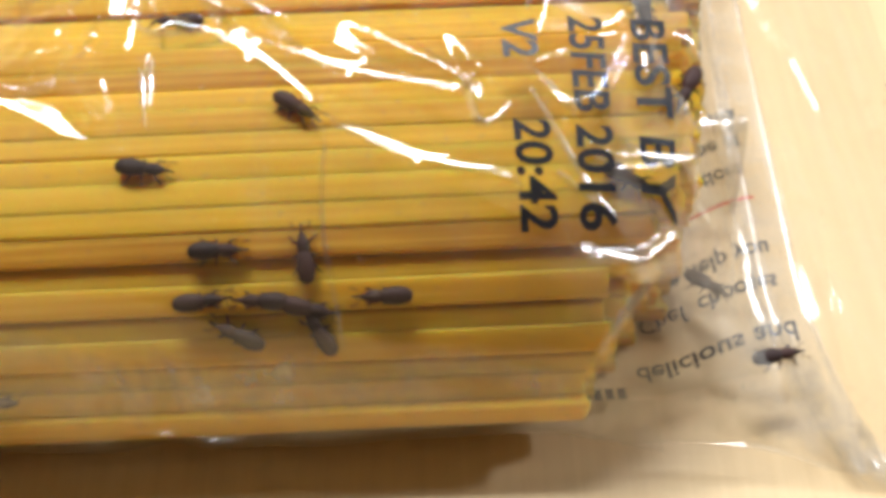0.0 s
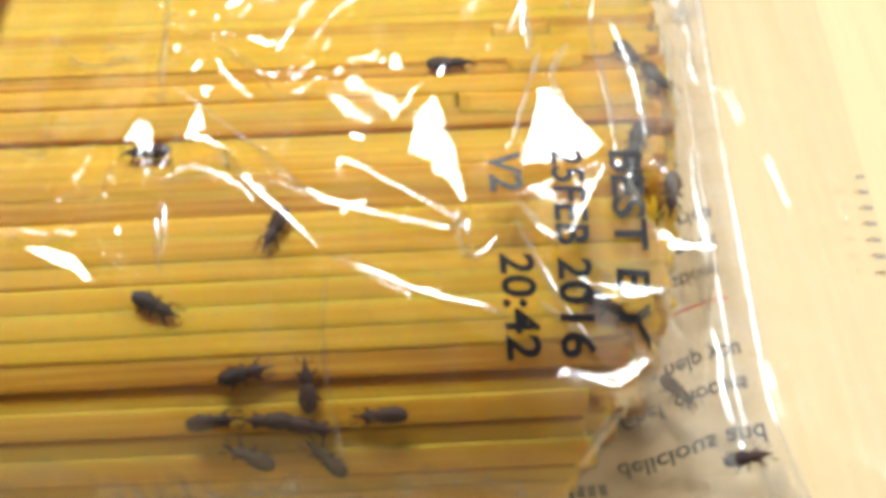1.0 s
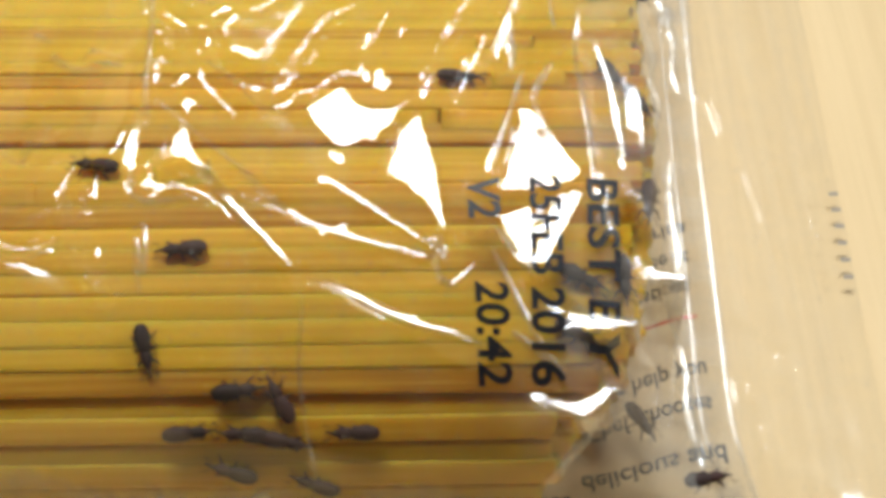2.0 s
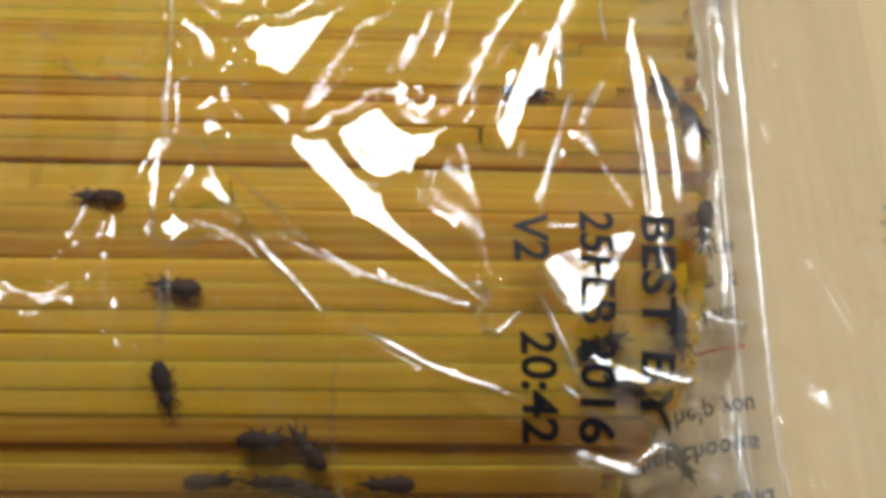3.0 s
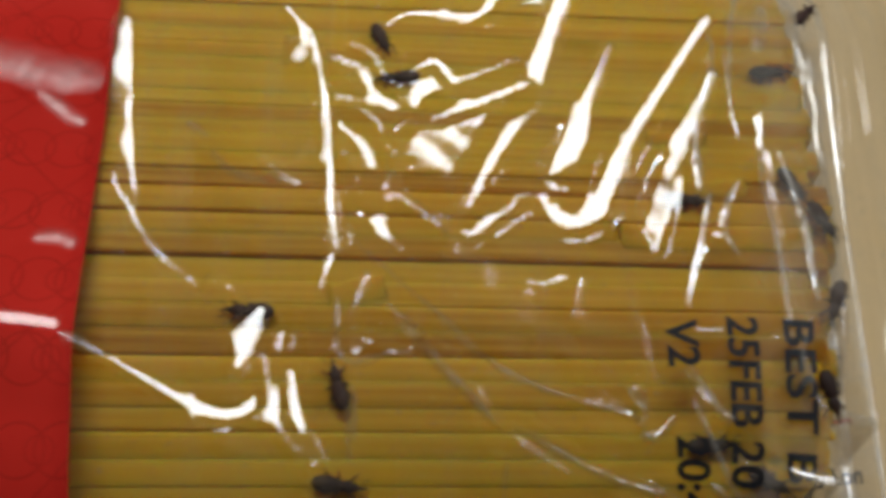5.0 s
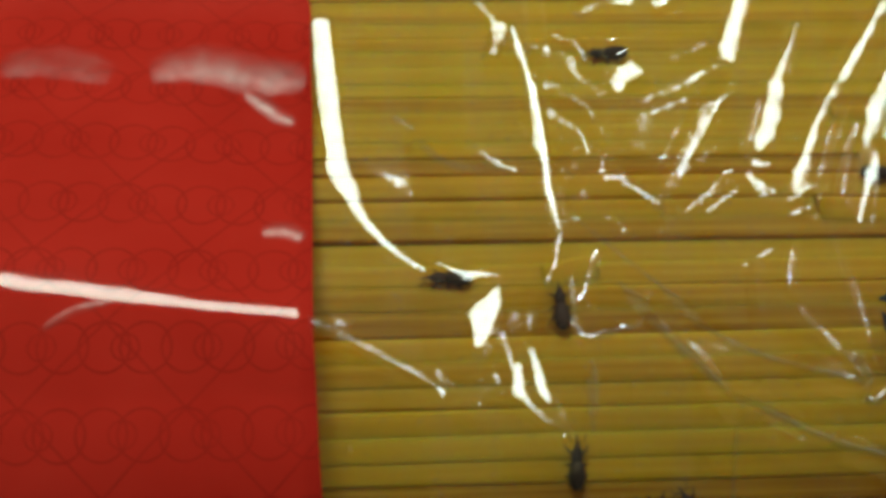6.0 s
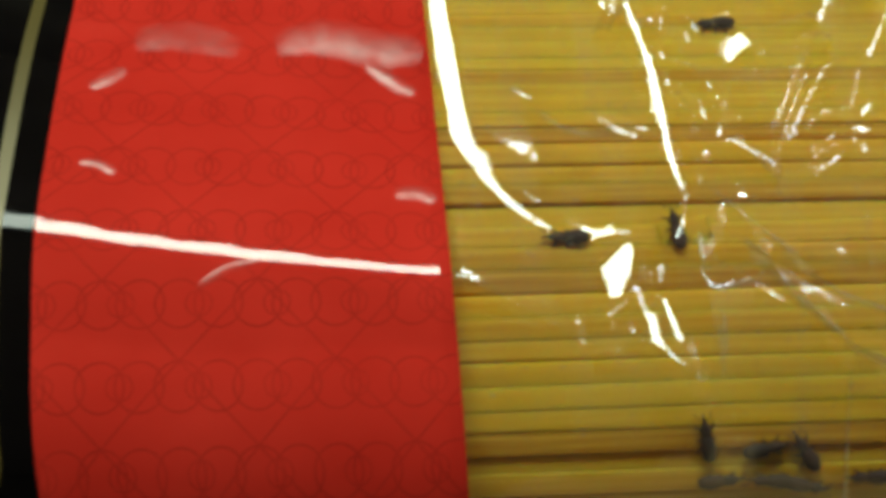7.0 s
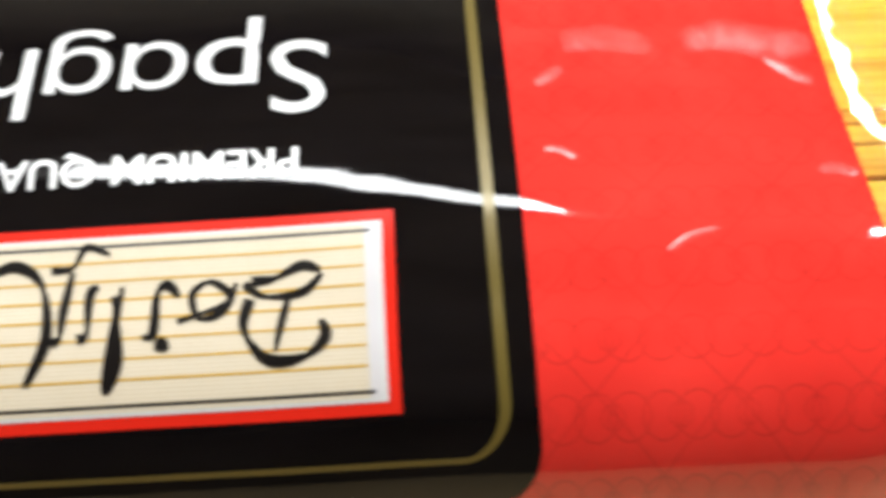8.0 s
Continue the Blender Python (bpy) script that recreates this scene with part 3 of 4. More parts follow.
def film_z(x, y):
    """Height of the film's top side at x, y, without its folds."""
    crown = film_crown(x)
    h = film_height(x) * arch(y, near_edge(x), FAR_EDGE, 2.6 - (0.5 * smoothstep(-20, -32, x) if y <= crown else 0.0) + (0.7 * smoothstep(-18, -26, x) if y > crown else 0.0), crown)
    if x < -8:
        tent = 0.14 + 0.05 * smoothstep(-48, -30, x) - 0.045 * smoothstep(-58, -74, x)
        h -= tent * smoothstep(-8.0, -9.6, x) * (min((3.3 if y > crown else 1.1) / tent, math.hypot(y - crown, 0.6)) - 0.6) * min(1.0, h / 8)
    press = seal_z(y)
    low = press if x < SEAL_X1 else press + (0.8 - press) * smoothstep(SEAL_X1, TAIL_X, x)
    t = smoothstep(fall_start(y), SEAL_X0, x)
    left = smoothstep(-236, -215, x)
    return (h * (1 - t) + low * t) * left + 1.0 * (1 - left)


def waves(x, y):
    """Slack in the film: broad swells and small crumples."""
    p = Vector((x * 0.09, y * 0.12, 3.1))
    q = Vector((x * 0.30, y * 0.22, 9.7))
    return 0.28 * noise.noise(p) + 0.07 * noise.noise(q) + 0.03 * abs(noise.noise(q * 1.9))


def folds_at(xs, ys, zs):
    """Heights zs with the facets, ribbons and creases of the clear film."""
    small = [(run, 0.10 * half, half) for run, half in CREASES]
    return glint_relief(xs, ys, zs) + fold_lift(xs, ys, small)


def film_points(x0, x1, nx, na, calm=1.0, lift=0.0):
    """Rows of places on the film between x0 and x1, folds and slack included."""
    xs = np.linspace(x0, x1, nx)
    angles = np.linspace(-0.5 * math.pi, 0.5 * math.pi, na)
    rows = []
    for x in xs:
        row = []
        flat = smoothstep(26, SEAL_X0, x)
        low_y = side_y(x)
        for a in angles:
            base_y = section_y(a, x)
            # the pressed end of the bag spreads a little wider than the bundle
            if base_y < low_y:
                base_y = low_y
            y = base_y + flat * 2.5 * math.sin(a) ** 3 + 0.5 * (1 - smoothstep(0.0, 0.5, math.cos(a))) * noise.noise((x * 0.22, 4.0, 0.5))
            px = x + end_shift(x, y)
            base = film_z(x, base_y)
            edge = smoothstep(0.0, 0.25, math.cos(a)) * smoothstep(0.0, 2.0, base_y - low_y + (0.0 if x < 29 else 2.0))
            row.append((px, y, max(bottom_z(x, y) + 0.2, base + calm * edge * waves(x, y) * (1 - 0.6 * flat))))
        rows.append(row)
    pts = np.array(rows)
    if x1 > LABEL_X:
        folded = folds_at(pts[..., 0], pts[..., 1], pts[..., 2])
        pts[..., 2] += (folded - pts[..., 2]) * np.minimum(1, pts[..., 2] / 6)
    pts[..., 2] += lift
    return (pts * MM).tolist()


def on_film(x, y, lift=0.0):
    return (x * MM, y * MM, (film_z(x, y) + LABEL_CALM * waves(x, y) + lift) * MM)


LABEL_X, LABEL_CALM = -26.8, 0.3

# ---- the room ----
# Unseen room shell; its wall and ceiling tones are set to limit bounced light.
FLOOR_Z, ROOM, CEIL = -0.75, 2.6, 1.65


def room():
    bm = bmesh.new()
    box(bm, -ROOM, ROOM, -ROOM, ROOM, FLOOR_Z - 0.1, FLOOR_Z)
    tagged(mesh_object("floor", bm, WOOD, smooth=False), "plain wooden kitchen floor", "floor", kind="structure")
    bm = bmesh.new()
    box(bm, -ROOM, ROOM, -ROOM, ROOM, CEIL, CEIL + 0.1)
    tagged(mesh_object("ceiling", bm, CEILING_PAINT, smooth=False), "unseen dim ceiling, toned to limit bounced light", "ceiling", kind="structure")
    for name, x0, x1, y0, y1 in (("wall_north", -ROOM, ROOM, ROOM, ROOM + 0.1), ("wall_south", -ROOM, ROOM, -ROOM - 0.1, -ROOM), ("wall_east", ROOM, ROOM + 0.1, -ROOM - 0.1, ROOM + 0.1), ("wall_west", -ROOM - 0.1, -ROOM, -ROOM - 0.1, ROOM + 0.1)):
        bm = bmesh.new()
        box(bm, x0, x1, y0, y1, FLOOR_Z - 0.1, CEIL + 0.1)
        tagged(mesh_object(name, bm, PLASTER, smooth=False), "unseen beige wall, toned to limit bounced light", "wall", kind="structure")


def ceiling_light(place, size_x, size_y, label):
    light = tagged(new("ceiling_light"), label, "ceiling light")
    light.location = (place[0], place[1], CEIL)
    rim, depth = 0.03, CEIL - place[2] + 0.02
    bm = bmesh.new()
    box(bm, -size_x / 2 - rim, -size_x / 2 - 0.002, -size_y / 2 - rim, size_y / 2 + rim, -depth, 0)
    box(bm, size_x / 2 + 0.002, size_x / 2 + rim, -size_y / 2 - rim, size_y / 2 + rim, -depth, 0)
    box(bm, -size_x / 2 - 0.002, size_x / 2 + 0.002, -size_y / 2 - rim, -size_y / 2 - 0.002, -depth, 0)
    box(bm, -size_x / 2 - 0.002, size_x / 2 + 0.002, size_y / 2 + 0.002, size_y / 2 + rim, -depth, 0)
    part("housing", bm, LAMP_WHITE, light, smooth=False)


def table():
    top = tagged(new("table"), "pale wooden table under the pasta bag", "table")
    bm = bmesh.new()
    box(bm, -0.6, 0.6, -0.35, 0.55, -0.03, 0)
    bmesh.ops.bevel(bm, geom=bm.edges[:], offset=0.003, segments=2, affect="EDGES")
    part("tabletop", bm, WOOD, top, smooth=False)
    for x in (-0.55, 0.55):
        for y in (-0.3, 0.5):
            bm = bmesh.new()
            box(bm, x - 0.025, x + 0.025, y - 0.025, y + 0.025, FLOOR_Z, -0.03)
            part("leg", bm, WOOD, top, smooth=False)


# ---- the pasta ----
STRAND_R = 1.05


def strand_mesh(length, seed):
    """One dry strand along -x from its end at the origin, in metres."""
    rng = random.Random(seed)
    bm = bmesh.new()
    steps, sides, rings = 14, 24, []
    for k in range(steps + 1):
        f = k / steps
        x = -length * f ** 1.6
        bow = 0.10 * math.sin(f * 5 + seed) + 0.06 * math.sin(f * 13 + 2 * seed)
        ring = []
        for s in range(sides):
            a = 2 * math.pi * s / sides
            jag = rng.uniform(-0.22, 0.22) if k == 0 else 0
            c, d = math.cos(a), math.sin(a)
            ring.append(bm.verts.new(((x + jag) * MM, (bow + STRAND_R * math.copysign(abs(c) ** 0.25, c)) * MM, 0.9 * STRAND_R * math.copysign(abs(d) ** 0.25, d) * MM)))
        rings.append(ring)
    for a, b in zip(rings, rings[1:]):
        for s in range(sides):
            bm.faces.new((a[s], a[(s + 1) % sides], b[(s + 1) % sides], b[s]))
    bm.faces.new(rings[0][::-1])
    bm.faces.new(rings[-1])
    bmesh.ops.recalc_face_normals(bm, faces=bm.faces[:])
    me = bpy.data.meshes.new("spaghetti_strand")
    bm.to_mesh(me)
    bm.free()
    me.materials.append(PASTA)
    me.polygons.foreach_set("use_smooth", [True] * len(me.polygons))
    return me


def pasta():
    rng = random.Random(11)
    kinds = [strand_mesh(252, s) for s in range(9)]
    short = [strand_mesh(90, 21), strand_mesh(60, 22)]
    # the top layers follow the rounded bundle
    for layer in range(3):
        y = STRAND_NEAR + 1.3 + layer * 1.2
        last = STRAND_FAR - 1.3 - layer * 1.2
        k = 0
        while y < last:
            slope = (strand_z(y + 0.3) - strand_z(y - 0.3)) / 0.6
            z = strand_z(y) - 0.92 - layer * 1.68
            if z > 1.1 and y - 1.0 > tuck_y(z - 1.0):
                end = strand_end(y) + rng.uniform(-1.7, 0.9) + 0.5 * layer - (rng.random() < 0.10) * (y > 62) * rng.uniform(1.5, 4)
                ob = new("spaghetti_strand", rng.choice(kinds))
                if layer == 0 and (43.6 < y < 45.0 or 46.3 < y < 47.8 or rng.random() < 0.10):
                    z -= 0.35
                if layer == 0 and 68.2 < y < 69.9:
                    end = 13.2
                if layer == 0 and 49.8 < y < 51.2:
                    end = 15.0
                while film_z(end, y) < z + 1.3:
                    end -= 0.25
                ob.location = (end * MM, y * MM, (z + rng.uniform(-0.12, 0.08)) * MM)
                ob.rotation_euler = (math.atan(slope) + rng.uniform(-0.12, 0.12), 0, radians(-1.3 * smoothstep(45, 85, y) + rng.uniform(-0.15, 0.15)))
                tagged(ob, "golden dry spaghetti strand inside the bag", "spaghetti", "spaghetti in the bag")
            y += 1.84 / math.sqrt(1 + min(slope * slope, 9)) * rng.uniform(0.96, 1.06)
            k += 1
    # strands low on the near side, inside the slack film
    for y, z in ((40.75, 5.6), (41.5, 3.6)):
        ob = new("spaghetti_strand", kinds[int(z)])
        ob.location = (20.2 * MM, y * MM, z * MM)
        tagged(ob, "golden dry spaghetti strand inside the bag", "spaghetti", "spaghetti in the bag")
    # lower strands that go on where a top strand is broken off
    for y, x in ((68.9, 13.8), (50.5, 15.6)):
        length = strand_end(y) - x
        ob = new("spaghetti_piece", strand_mesh(length, 40 + int(y)))
        ob.location = (strand_end(y) * MM, y * MM, (strand_z(y) - 1.5) * MM)
        tagged(ob, "short broken piece of golden spaghetti between the strands", "spaghetti piece", "broken spaghetti pieces")
    # broken pieces that lie on the bundle
    for x, y, length, turn, seed in ((-4.9, 64.7, 4.4, 9, 31), (28.6, 69.1, 15.1, -1, 32), (23.8, 73.8, 6.0, 2, 33), (21.6, 79.0, 5.0, 2, 35)):
        ob = new("spaghetti_piece", strand_mesh(length, seed))
        ob.location = (x * MM, y * MM, (strand_z(y) - 0.75) * MM)
        ob.rotation_euler = (0.15, 0, radians(turn))
        tagged(ob, "short broken piece of golden spaghetti on the strands", "spaghetti piece", "broken spaghetti pieces")
    # the heart and the floor of the bundle
    z = 1.25
    while z < STRAND_TOP - 7:
        y = STRAND_NEAR + 1.2 + (0.9 if int(z) % 2 else 0)
        while y < STRAND_FAR - 1:
            if strand_z(y) - z > 6.8 and y - 1.1 > tuck_y(z - 1.0):
                ob = new("spaghetti_strand", rng.choice(kinds))
                end = strand_end(y) + rng.uniform(-1.5, 0.8)
                while film_z(end, y) < z + 1.3:
                    end -= 0.25
                ob.location = (end * MM, y * MM, z * MM)
                tagged(ob, "golden dry spaghetti strand inside the bag", "spaghetti", "spaghetti in the bag")
            y += 2.3
        z += 2.15


# ---- the bag ----
def text_mesh(words, bold=0.0):
    """The outline mesh of a word, one unit of type high: list of vertices, list of faces, width."""
    cu = bpy.data.curves.new("type", "FONT")
    cu.body, cu.size, cu.offset, cu.resolution_u = words, 1.0, bold, 4
    ob = bpy.data.objects.new("type", cu)
    scene.collection.objects.link(ob)
    dg = bpy.context.evaluated_depsgraph_get()
    dg.update()
    me = bpy.data.meshes.new_from_object(ob.evaluated_get(dg))
    verts = [tuple(v.co) for v in me.vertices]
    faces = [tuple(p.vertices) for p in me.polygons]
    bpy.data.objects.remove(ob)
    bpy.data.curves.remove(cu)
    bpy.data.meshes.remove(me)
    return verts, faces


def printed(name, words, place, mat, parent, length=None, height=1.0, bold=0.0, label=""):
    """Words laid on a surface: place(u, v) turns millimetres along and up the line into a place. height: of a capital."""
    verts, faces = text_mesh(words, bold)
    x0, x1 = min(v[0] for v in verts), max(v[0] for v in verts)
    caps = 0.69
    sx = (length / (x1 - x0)) if length else height / caps
    bm = bmesh.new()
    vs = [bm.verts.new(place((v[0] - x0) * sx, v[1] * height / caps)) for v in verts]
    for f in faces:
        try:
            bm.faces.new([vs[k] for k in f])
        except ValueError:
            pass
    return part(name, bm, mat, parent, label, smooth=False)


def bars_line(name, place, mat, parent, length, height, count, label=""):
    bm = bmesh.new()
    step = length / count
    for k in range(count):
        a, b = k * step, k * step + step * 0.72
        bm.faces.new([bm.verts.new(place(u, v)) for u, v in ((a, 0), (b, 0), (b, height), (a, height))])
    return part(name, bm, mat, parent, label, smooth=False)


def strip(bm, places, width, lift):
    """A printed line along places on the label."""
    left, right = [], []
    for k, (x, y) in enumerate(places):
        ax, ay = places[max(k - 1, 0)]
        bx, by = places[min(k + 1, len(places) - 1)]
        d = math.hypot(bx - ax, by - ay)
        nx, ny = -(by - ay) / d, (bx - ax) / d
        w = width(k) if callable(width) else width
        left.append(on_film(x + nx * w / 2, y + ny * w / 2, lift))
        right.append(on_film(x - nx * w / 2, y - ny * w / 2, lift))
    sheet(bm, [left, right])


def patch(bm, x0, x1, y0, y1, lift, step=1.0):
    """A printed rectangle on the label."""
    nx, ny = max(2, int((x1 - x0) / step) + 1), max(2, int((y1 - y0) / step) + 1)
    sheet(bm, [[on_film(x, y, lift) for y in np.linspace(y0, y1, ny)] for x in np.linspace(x0, x1, nx)])


def swash(bm, places, width, lift):
    """A brush stroke through places, swelling in the middle of each run."""
    fine = []
    for k in range(len(places) - 1):
        p = [places[max(0, min(len(places) - 1, k + d))] for d in (-1, 0, 1, 2)]
        for s in range(8):
            t = s / 8
            q = []
            for c in (0, 1):
                a, b, d, e = (v[c] for v in p)
                q.append(0.5 * (2 * b + (d - a) * t + (2 * a - 5 * b + 4 * d - e) * t * t + (3 * b - a - 3 * d + e) * t ** 3))
            fine.append(tuple(q))
    fine.append(places[-1])
    strip(bm, fine, lambda k: width * (0.45 + 0.55 * abs(math.sin(k * 0.21))), lift)


def surface(xs, ys):
    """Heights of the finished film at many places."""
    zs = np.array([film_z(x, y) + (waves(x, y) if x > LABEL_X else LABEL_CALM * waves(x, y)) for x, y in zip(xs, ys)])
    folded = folds_at(xs, ys, zs)
    return zs + (folded - zs) * np.minimum(1, zs / 6) * (xs > LABEL_X)


def crease(run, half, parent, mat, heights, rng, bulge=0.34, rough=1.0):
    """One low ridge along a fold, sharp at its crest, uneven along it and thinning out at its ends."""
    line = smooth_run(run, 18)
    n, cross = len(line), 13
    phase = rng.uniform(0, 60)
    flat, rise, fade = [], [], []
    for k, (x, y) in enumerate(line):
        ax, ay = line[max(k - 1, 0)]
        bx, by = line[min(k + 1, n - 1)]
        d = math.hypot(bx - ax, by - ay)
        f = k / (n - 1)
        kink = rough * noise.noise((x * 0.9, y * 0.9, phase))
        w = half * 1.3 * (0.3 + 0.7 * math.sin(math.pi * (0.06 + 0.88 * f)) ** 0.6) * (0.9 + 0.5 * kink)
        side = 0.35 * rough * half * noise.noise((x * 0.7, y * 0.7, phase + 9))
        for c in np.linspace(-1, 1, cross):
            q = w * c + side
            flat.append((x - (by - ay) / d * q, y + (bx - ax) / d * q))
            rise.append(bulge * min(w, 1.0) * (1 - c * c) ** 1.2 * (1 + 0.6 * rough * noise.noise((x * 1.4, y * 1.4, phase + 5))))
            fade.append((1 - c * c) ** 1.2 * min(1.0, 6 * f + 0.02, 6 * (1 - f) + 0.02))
    xs, ys = np.array([p[0] for p in flat]), np.array([p[1] for p in flat])
    pts = np.stack([xs, ys, heights(xs, ys) + np.array(rise) + 0.03], -1).reshape(n, cross, 3)
    bm = bmesh.new()
    sheet(bm, (pts * MM).tolist())
    ob = part("crease", bm, mat, parent, "film crease with painted haze and highlight streak")
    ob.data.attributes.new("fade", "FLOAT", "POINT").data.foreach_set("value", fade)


def creases(film):
    rng = random.Random(5)
    for run, half in CREASES:
        mat = SEAL_CREASE if run[0][0] > 16 else BRIGHT_CREASE if half >= 0.5 or (run[0][1] < 61 and half > 0.32) else CREASE_FILM
        crease(run, half, film, mat, surface, rng, 0.34, 0.45)
    for run, half in RIDGES:
        crease(run, half, film, RIDGE_CREASE, surface, rng, 0.42, 0.12)


def side_folds(film):
    """Slack folds low on the near side of the bag, their milky haze standing in for lit film."""
    rng = random.Random(17)
    for run, half in (([(-22.0, 40.1), (-16.0, 40.5), (-10.5, 39.8), (-7.0, 40.3)], 0.45), ([(-8.5, 40.5), (-5.5, 40.0), (0.0, 40.4), (6.0, 39.9), (11.0, 40.1)], 0.5),
                      ([(6.0, 40.3), (11.0, 40.8), (16.0, 40.2), (19.5, 40.0)], 0.45), ([(-24.0, 39.6), (-12.0, 39.6), (0.0, 39.7), (14.0, 39.7)], 0.35)):
        crease(run, half, film, MILKY_CREASE, surface, rng, 0.25)


def label_glints(band):
    """Raised glossy strips that stand in for reflections on the printed film."""
    rng = random.Random(8)
    for run, half in LABEL_GLINTS:
        crease(run, half, band, LABEL_GLINT, surface, rng, 0.16, 0.25)


def bag():
    b = tagged(new("pasta_bag"), "clear plastic spaghetti bag with red and black printed label, crinkled", "pasta bag")
    bm = bmesh.new()
    sheet(bm, film_points(LABEL_X, SEAL_X0, 330, 380))
    clear = part("clear_film", bm, FILM, b, "clear crinkled shiny plastic film")
    # White haze grows towards the bag's end, lightening the shaded strand ends.
    hazed = [smoothstep(21.0, 28.0, v.co.x / MM - 5.0 * smoothstep(44, 60, v.co.y / MM) + 5.0) * smoothstep(38.5, 35.5, v.co.x / MM) for v in clear.data.vertices]
    clear.data.attributes.new("end_haze", "FLOAT", "POINT").data.foreach_set("value", hazed)
    creases(clear)
    side_folds(clear)
    # pressed seal and loose tail
    bm = bmesh.new()
    sheet(bm, film_points(SEAL_X0, SEAL_X1, 14, 220, 0.5, 0.02))
    seal = part("seal", bm, SEAL_FILM, b, "pressed clear plastic seal")
    rng = random.Random(3)

    def seal_height(xs, ys):
        return np.array([seal_z(y) + 0.15 for y in ys])
    for x, half in ((SEAL_X0 + 0.1, 0.14), (SEAL_X1 - 0.2, 0.22)):
        for y0, y1 in ((34.5, 52.0), (46.0, 70.0), (63.0, 84.0), (78.0, 99.0), (93.0, 113.0)):
            ys = np.linspace(y0, y1, 6)
            crease([(x + end_shift(x, y), y) for y in ys], half * rng.uniform(0.8, 1.2), seal, SEAL_LINE, seal_height, rng, 0.2, 0.15)
    # gathers of the film along the seal, whitened in place of highlight streaks
    for x, y0, y1, half in ((35.4, 36.0, 47.0, 0.8), (36.6, 35.0, 44.0, 0.9), (34.4, 44.0, 56.0, 0.5), (37.6, 35.0, 40.0, 0.7), (34.8, 62.0, 76.0, 0.5), (36.4, 84.0, 97.0, 0.5), (34.2, 80.0, 92.0, 0.4), (35.6, 92.0, 106.0, 0.6), (38.2, 80.0, 108.0, 0.4)):
        crease([(x + end_shift(x, y) + 0.3 * math.sin(y), y) for y in np.linspace(y0, y1, 5)], half, seal, SEAL_CREASE, seal_height, rng, 0.2, 0.3)
    bm = bmesh.new()
    rows = []
    for x in np.linspace(SEAL_X1, TAIL_X, 80):
        row = []
        for y in np.linspace(34.0, 114.0, 330):
            low = film_z(x, y) + 0.5 * waves(x * 1.6, y) * smoothstep(SEAL_X1, SEAL_X1 + 4, x)
            row.append((x + end_shift(x, y), y, max(0.25, low * smoothstep(30, 42, y))))
        rows.append(row)
    pts = np.array(rows)
    pts[..., 2] += fold_lift(pts[..., 0], pts[..., 1], TAIL_FOLDS)
    sheet(bm, (pts * MM).tolist())
    part("tail", bm, TAIL_FILM, b, "loose clear plastic tail on the table")
    # underside
    bm = bmesh.new()
    sheet(bm, [[(x * MM, y * MM, bottom_z(x, y) * MM) for y in np.linspace(NEAR_EDGE + 4.4, FAR_EDGE, 40)] for x in np.linspace(LABEL_X - 200, SEAL_X0, 120)])
    part("back_film", bm, BACK_FILM, b, "clear plastic underside of the bag")
    bm = bmesh.new()
    rows = []
    for x in np.linspace(LABEL_X, 26.0, 110):
        top, wave = max(0.5, tuck(x)), 0.5 * noise.noise((x * 0.22, 4.0, 0.5))
        turn = [0.5 * math.pi * k / 12 for k in range(13)]
        rows.append([(x * MM, (side_y(x) + wave + 4.6 * (1 - math.cos(a))) * MM, (0.35 + (top - 0.35) * (1 - math.sin(a))) * MM) for a in turn])
    sheet(bm, rows)
    part("tucked_film", bm, BACK_FILM, b, "hazy plastic film tucked under the spaghetti")
    # printed front
    bm = bmesh.new()
    sheet(bm, film_points(-59.0, LABEL_X, 90, 150, LABEL_CALM))
    band = part("red_band", bm, RED, b, "glossy red printed band with faint ring ornament")
    label_glints(band)
    bm = bmesh.new()
    sheet(bm, film_points(-238.0, -59.0, 190, 120, LABEL_CALM))
    part("red_front", bm, RED, b, "glossy red printed front behind the black panel")
    panel_parts(b)
    date_print(b)
    back_print(b)


